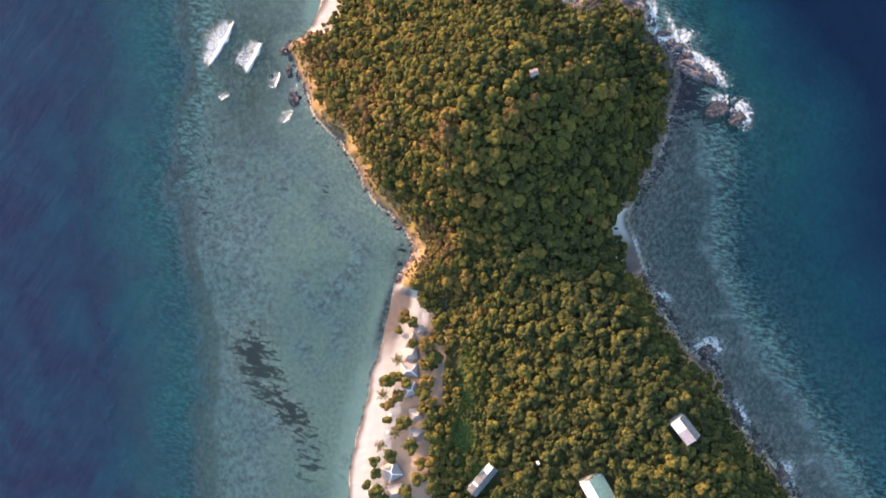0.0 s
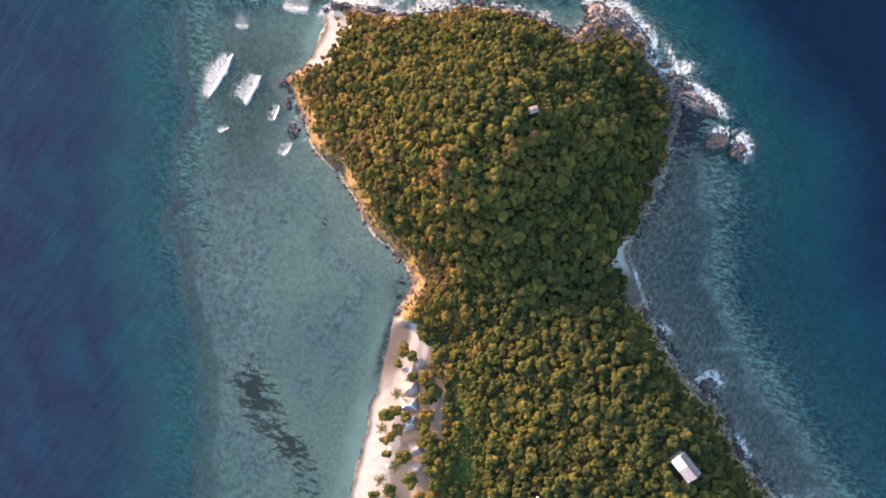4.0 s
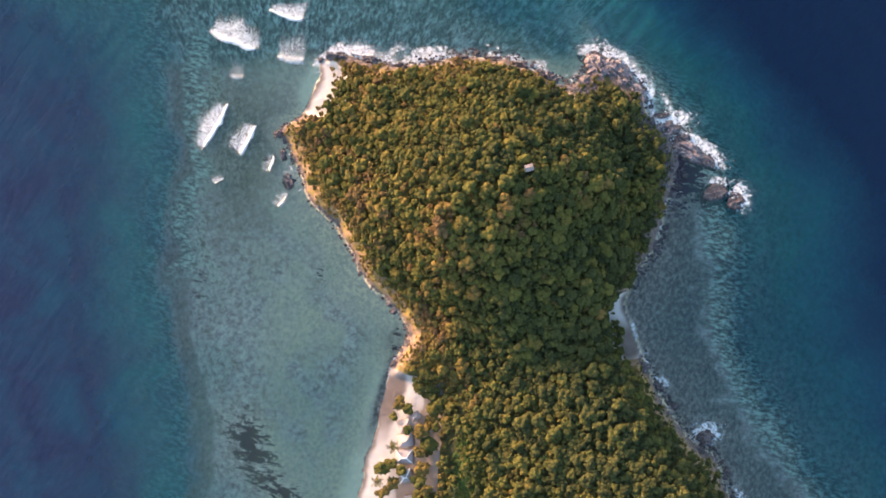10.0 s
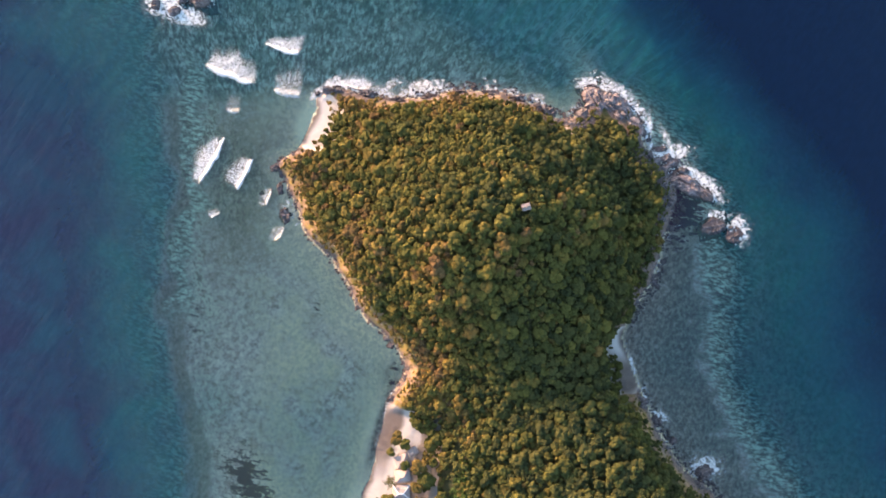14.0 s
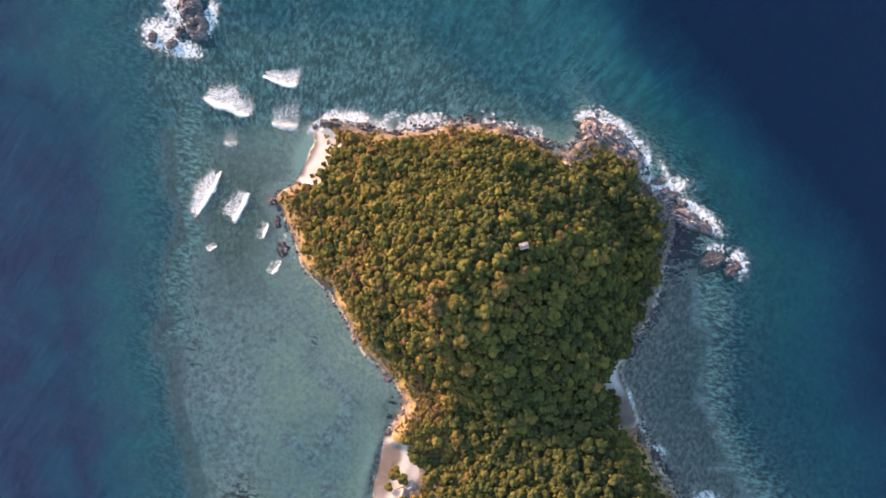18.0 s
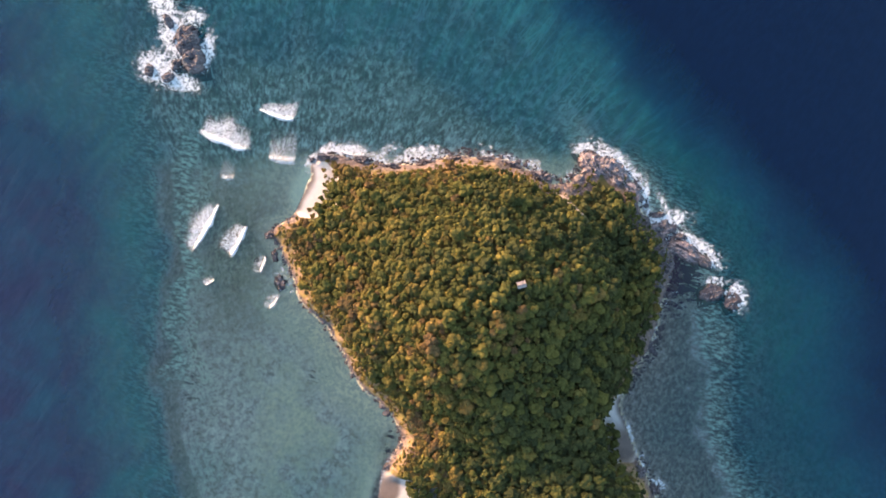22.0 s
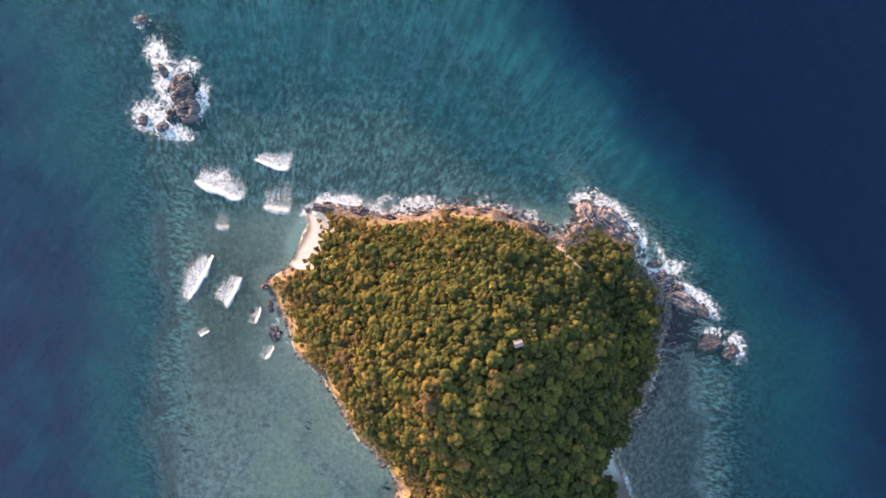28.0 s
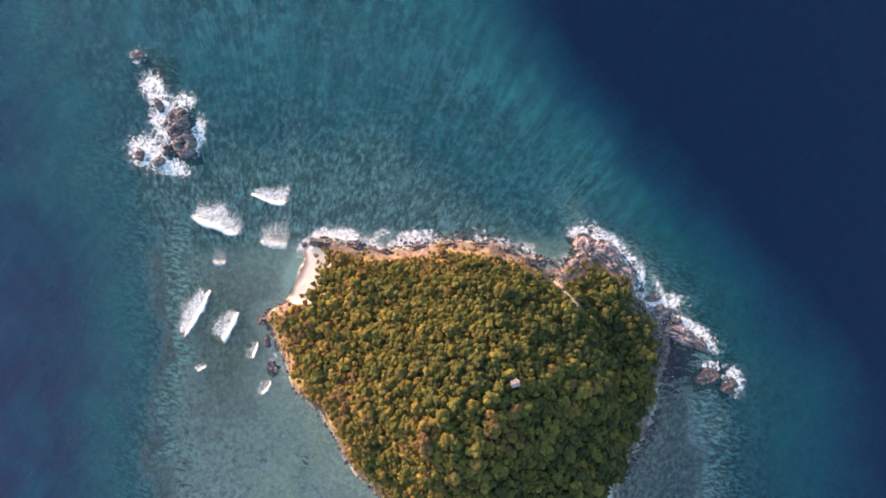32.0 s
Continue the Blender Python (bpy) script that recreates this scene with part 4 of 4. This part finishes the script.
def cottage(name, x, y, turn, length, left, right, eave, rise, left_sheets, right_mat, label):
    """A house with a gable roof; its ridge runs along its own y, the slopes are split into sheets."""
    base = float(on_ground(x, y)[0][0])
    thing = tagged(new(name), label, "house")
    thing.matrix_world = pose(x, y, base, 0, 0, turn)
    half, top = length / 2, eave + rise
    walls = [((-left + 0.5, -half + 0.5), (-left + 0.5, half - 0.5)), ((right - 0.5, -half + 0.5), (right - 0.5, half - 0.5)),
             ((-left + 0.5, -half + 0.5), (right - 0.5, -half + 0.5)), ((-left + 0.5, half - 0.5), (right - 0.5, half - 0.5))]
    for (ax, ay), (cx, cy) in walls:
        lengthwise = ax == cx
        d = (0, 0.1) if not lengthwise else (0.1, 0)
        up = eave + (0.35 * rise if not lengthwise else 0.05)
        bm = slab([(ax - d[0], ay - d[1] if not lengthwise else ay, -1.5), (cx - d[0] if lengthwise else cx, cy - d[1] if not lengthwise else cy, -1.5),
                   (cx + d[0] if lengthwise else cx, cy + d[1] if not lengthwise else cy, -1.5), (ax + d[0], ay + d[1] if not lengthwise else ay, -1.5)], up + 1.5)
        part("wall", bm, PLASTER, thing)
    for v in (-0.25, 0.25):
        pane = part("window", slab([(right - 0.44, v * length - 0.5, 1.0), (right - 0.44, v * length + 0.5, 1.0), (right - 0.44, v * length + 0.5, 2.0), (right - 0.44, v * length - 0.5, 2.0)], 0.06), DARK_GLASS, thing, "dark window pane")
    part("door", slab([(-left + 0.38, -0.45, 0), (-left + 0.38, 0.45, 0), (-left + 0.38, 0.45, 2.0), (-left + 0.38, -0.45, 2.0)], 0.05), TIMBER, thing, "brown timber door")
    cut = half
    for share, mat, tag in left_sheets:
        low = cut - share * length
        part("roof_sheet", slab([(-left, low + 0.01, eave), (0, low + 0.01, top), (0, cut - 0.01, top), (-left, cut - 0.01, eave)], 0.06), mat, thing, tag)
        cut = low
    part("roof_sheet", slab([(0.02, -half, top), (right, -half, eave), (right, half, eave), (0.02, half, top)], 0.06), right_mat, thing, "shaded back slope of the roof")
    part("ridge_cap", beam((0, -half - 0.05, top + 0.06), (0, half + 0.05, top + 0.06), 0.22, 0.12), GREY_SHADE_ROOF, thing)
    return thing


# The cottage's back slope is dark sheet, its shade put into the colour.
cottage("cottage", 97.2, -71.5, 38, 10.8, 4.1, 2.6, 4.6, 1.0, [(0.45, WHITE_ROOF, "bright white roofing sheets"), (0.55, PINK_ROOF, "faded pinkish roofing sheets")], GREY_SHADE_ROOF,
        "small house with a half white, half faded pink metal roof")
cottage("house", 63.0, -100.0, 30, 12, 4.2, 6.0, 4.4, 1.0, [(1.0, WHITE_ROOF, "bright white roofing sheets")], GREEN_ROOF, "house with a white and pale green metal roof")
cottage("house", 17.0, -99.5, -40, 15, 2.6, 2.6, 3.6, 0.8, [(0.28, WHITE_ROOF, "bright white roofing sheets"), (0.4, GREY_SHADE_ROOF, ""), (0.07, WHITE_ROOF, "bright white roofing sheets"), (0.25, GREY_SHADE_ROOF, "")], GREY_SHADE_ROOF,
        "long low house with a patched grey and white metal roof")
cottage("shelter", 35.0, 68.0, -75, 3.4, 1.3, 1.3, 5.0, 0.3, [(1.0, PALE_ROOF, "pale pink roofing sheet")], PALE_ROOF, "small hilltop shelter with a faded pink roof among trees")

bm = bmesh.new()
bmesh.ops.create_cone(bm, cap_ends=True, segments=20, radius1=0.62, radius2=0.62, depth=1.6)
bmesh.ops.bevel(bm, geom=[e for e in bm.edges if abs(e.verts[0].co.z - e.verts[1].co.z) < 0.01], offset=0.12, segments=2)
tank = tagged(new("water_tank"), "white plastic water tank standing on a timber frame among trees", "water tank")
tank.matrix_world = pose(40.0, -90.0, float(on_ground(40, -90)[0][0]))
bmesh.ops.translate(bm, vec=(0, 0, 4.4), verts=bm.verts)
part("body", bm, RIDGE, tank, "white plastic body")
for ax in (-0.55, 0.55):
    for ay in (-0.55, 0.55):
        part("leg", beam((ax, ay, -0.3), (ax, ay, 3.5), 0.12), TIMBER, tank)
part("platform", slab([(-0.8, -0.8, 3.48), (0.8, -0.8, 3.48), (0.8, 0.8, 3.48), (-0.8, 0.8, 3.48)], 0.1), TIMBER, tank)


def beach_hut(x, y, turn, length, width, caps, label):
    """An open hut: a hipped thatch roof on posts over a raised deck."""
    thing = tagged(new("beach_hut"), label, "hut", "huts along the beach")
    thing.matrix_world = pose(x, y, float(on_ground(x, y)[0][0]), 0, 0, turn)
    a, b, ridge, eave, top = length / 2, width / 2, max(0.05, (length - width) / 2 + 0.3), 2.4, 4.6
    corner = [(-a, -b, eave), (a, -b, eave), (a, b, eave), (-a, b, eave)]
    left, right = (-ridge, 0, top), (ridge, 0, top)
    for points in ([corner[0], corner[1], right, left], [corner[2], corner[3], left, right], [corner[1], corner[2], right], [corner[3], corner[0], left]):
        part("roof_slope", slab(points, 0.18), THATCH, thing)
    if caps:
        up = Vector((0, 0, 0.2))
        part("ridge_cap", beam(Vector(left) + up, Vector(right) + up, 0.45, 0.14), RIDGE, thing, "white ridge cap")
        for c, end in zip(corner, (left, right, right, left)):
            part("hip_cap", beam(Vector(c) + up, Vector(end) + up, 0.42, 0.14), RIDGE, thing, "white hip cap")
    for px in (-a + 0.6, a - 0.6):
        for py in (-b + 0.6, b - 0.6):
            part("post", beam((px, py, -0.4), (px, py, eave + 0.25), 0.16), TIMBER, thing)
    part("deck", slab([(-a + 0.3, -b + 0.3, 0.25), (a - 0.3, -b + 0.3, 0.25), (a - 0.3, b - 0.3, 0.25), (-a + 0.3, b - 0.3, 0.25)], 0.12), TIMBER, thing)
    return thing


GREY_HUT = "open beach hut with a grey thatched hip roof"
CAP_HUT = "open beach hut with a grey hip roof and white ridge caps"
for x, y, turn, length, width, caps, label in [(-14.5, -39.5, 20, 6, 5.5, False, GREY_HUT), (-14.5, -46, 10, 6.5, 5.5, False, GREY_HUT), (-15, -53, 0, 7.4, 6.0, True, CAP_HUT),
                                               (-14.5, -61.5, 15, 6, 5.5, True, CAP_HUT), (-11.5, -72.5, 10, 6, 5.5, False, GREY_HUT), (-12, -81.5, -10, 6, 5.5, False, GREY_HUT),
                                               (-22.5, -97.5, -60, 7.5, 7, True, CAP_HUT), (-21, -106.5, 10, 8, 6.5, False, GREY_HUT), (-10, -35.5, 30, 4, 3.5, False, GREY_HUT)]:
    beach_hut(x, y, turn, length, width, caps, label)

# ---- trees on the beach ----
for k, (x, y, radius) in enumerate([(-17, -29.5, 2.6), (-13, -32, 2.2), (-19.4, -35, 2.0), (-13, -41, 2.0), (-24.4, -57.5, 3.0), (-20.7, -55.7, 2.5), (-19.5, -63.6, 2.6), (-25, -68.5, 2.2), (-22, -66.5, 2.2),
                                    (-15.8, -58, 2.2), (-24.5, -74.2, 2.0), (-17.5, -76, 3.0), (-23, -90, 3.2), (-14.5, -86, 3.3), (-30, -92.5, 2.3), (-29.5, -98, 2.6), (-33.5, -103, 1.9), (-29, -106, 3.2),
                                    (-16, -105, 3.2), (-7, -41.5, 3.2), (-4, -47, 3.4), (-8.4, -50.5, 2.4), (-7, -57.5, 3.0), (-9, -63, 3.0), (-5, -66, 2.6), (-8.5, -69, 2.4), (-4.5, -80.5, 3.2), (-7, -76, 2.4),
                                    (-4.7, -93, 3.0), (-10, -93, 2.6), (-11, -100, 3.0), (-5, -104, 2.8), (-27, -110, 3), (-19, -112, 3)]):
    tree(x, y, float(on_ground(x, y)[0][0]), radius * 1.18, 3.2 + 0.25 * (k % 5), 1000 + 7 * k, "leafy shade tree with a rounded crown on the sand", "trees on the beach")


# ---- low green growth in the glade behind the huts ----
FRESH_LEAF = plain("fresh green leaves", (0.048, 0.070, 0.022), (0.080, 0.112, 0.032), 2.2, 0.85, 0.5, 0.06)
lx, ly = rng.normal(10, 8, 2200), rng.normal(-71, 22, 2200)
lz, ls, _, _ = on_ground(lx, ly)
co, tris, tints, count = [], [], [], 0
for k in np.flatnonzero((ls > 36) & (ly > -122) & (np.abs(lx + 2.0 - 0.055 * (ly + 55)) > 2.4)):
    c, m = BUSHES[k % 6]
    co.append(c * rng.uniform(0.7, 1.6) + np.array([lx[k], ly[k], lz[k] + 0.1]))
    tris.append(m + count)
    tints.append(np.full(len(c), np.clip(rng.normal(0.16, 0.1), 0, 1)))
    count += len(c)
tagged(new("undergrowth", mesh_of("undergrowth", np.concatenate(co), np.concatenate(tris), FRESH_LEAF, {"tint": np.concatenate(tints)}, smooth=False)), "fresh green undergrowth in a glade behind the beach", "undergrowth", kind="stuff")


DRY_LEAF = plain("dry yellow leaves", (0.22, 0.15, 0.055), (0.38, 0.27, 0.11), 2.4, 0.9, 0.6, 0.05)
RUST_LEAF = plain("withered reddish leaves", (0.13, 0.065, 0.04), (0.24, 0.13, 0.075), 2.4, 0.9, 0.6, 0.05)
for k, (x, y, radius, dry) in enumerate([(-53.5, 89.5, 1.9, True), (-40, 87, 1.9, True), (-10.5, 110.5, 2.4, False), (31.5, 102.5, 2.2, False), (-47, 73.5, 2.2, False), (-47.5, 99, 1.8, True), (68, 36, 2.2, True)]):
    ob = tree(x, y, float(on_ground(x, y)[0][0]), radius * 1.25, 6.6, 2000 + 5 * k, "dry yellow-leaved tree standing out of the green forest" if dry else "withered reddish-brown tree standing out of the forest", "dry trees in the forest")
    crown = ob.children[1]
    crown.data = crown.data.copy()
    crown.data.materials[0] = DRY_LEAF if dry else RUST_LEAF


def frond_mesh():
    """One feathered palm leaf along +x, drooping, with a leaflet on either side of each joint."""
    bm = bmesh.new()
    spine = [Vector((u * 3.1, 0, 0.75 * u - 1.9 * u * u)) for u in np.linspace(0, 1, 15)]
    for k in range(14):
        p, q = spine[k], spine[k + 1]
        bm.faces.new([bm.verts.new(c) for c in (p + Vector((0, -0.035, 0)), q + Vector((0, -0.03, 0)), q + Vector((0, 0.03, 0)), p + Vector((0, 0.035, 0)))])
        reach = 0.75 * math.sin(0.35 + 2.6 * k / 14)
        for side in (-1, 1):
            tip = p + Vector((0.3, side * reach, -0.28 * reach))
            bm.faces.new([bm.verts.new(c) for c in (p, p.lerp(tip, 0.5) + Vector((0.09, 0, 0.03)), tip, p.lerp(tip, 0.5) + Vector((-0.09, 0, 0.02)))])
    me = bpy.data.meshes.new("frond")
    bm.to_mesh(me)
    bm.free()
    me.materials.append(LEAF)
    return me


FROND = frond_mesh()
for k, (x, y) in enumerate([(-20.7, -48.1), (-27, -64), (-20.5, -80.5), (-26.5, -86)]):
    palm = tagged(new("palm_tree"), "coconut palm with drooping feathered fronds on the beach", "palm tree", "palms on the beach")
    palm.matrix_world = pose(x, y, float(on_ground(x, y)[0][0]), 0, 0, 50 * k)
    bm = bmesh.new()
    rings = []
    for u in np.linspace(0, 1, 9):
        rad = 0.2 - 0.08 * u
        rings.append([bm.verts.new((0.9 * u * u + rad * math.cos(a * 0.7854), rad * math.sin(a * 0.7854), 5.5 * u - 0.3)) for a in range(8)])
    for lo, hi in zip(rings, rings[1:]):
        for a in range(8):
            bm.faces.new((lo[a], lo[(a + 1) % 8], hi[(a + 1) % 8], hi[a]))
    part("trunk", bm, BARK, palm)
    for a in range(13):
        frond = new("frond", FROND)
        frond.parent = palm
        frond.matrix_local = pose(0.9, 0, 5.2, 0, -18 + 30 * (a % 3), 27.7 * a + 9 * (a % 2))


# ---- parasols on the sand ----
CANVAS = plain("white canvas", (0.74, 0.73, 0.72), (0.86, 0.85, 0.84), 2, 0.8)
for x, y in [(-24.3, -80.5), (-23.1, -73.0)]:
    parasol = tagged(new("parasol"), "small white canvas parasol standing on the sand", "parasol", "parasols on the beach")
    parasol.matrix_world = pose(x, y, float(on_ground(x, y)[0][0]), 0, 0, 20)
    part("pole", beam((0, 0, -0.3), (0, 0, 2.3), 0.07), TIMBER, parasol)
    for a in range(4):
        low = [(1.0 * math.cos(radians(45 + 90 * (a + k))), 1.0 * math.sin(radians(45 + 90 * (a + k))), 2.05) for k in (0, 1)]
        part("canopy_panel", slab([*low, (0, 0, 2.5)], 0.03), CANVAS, parasol)
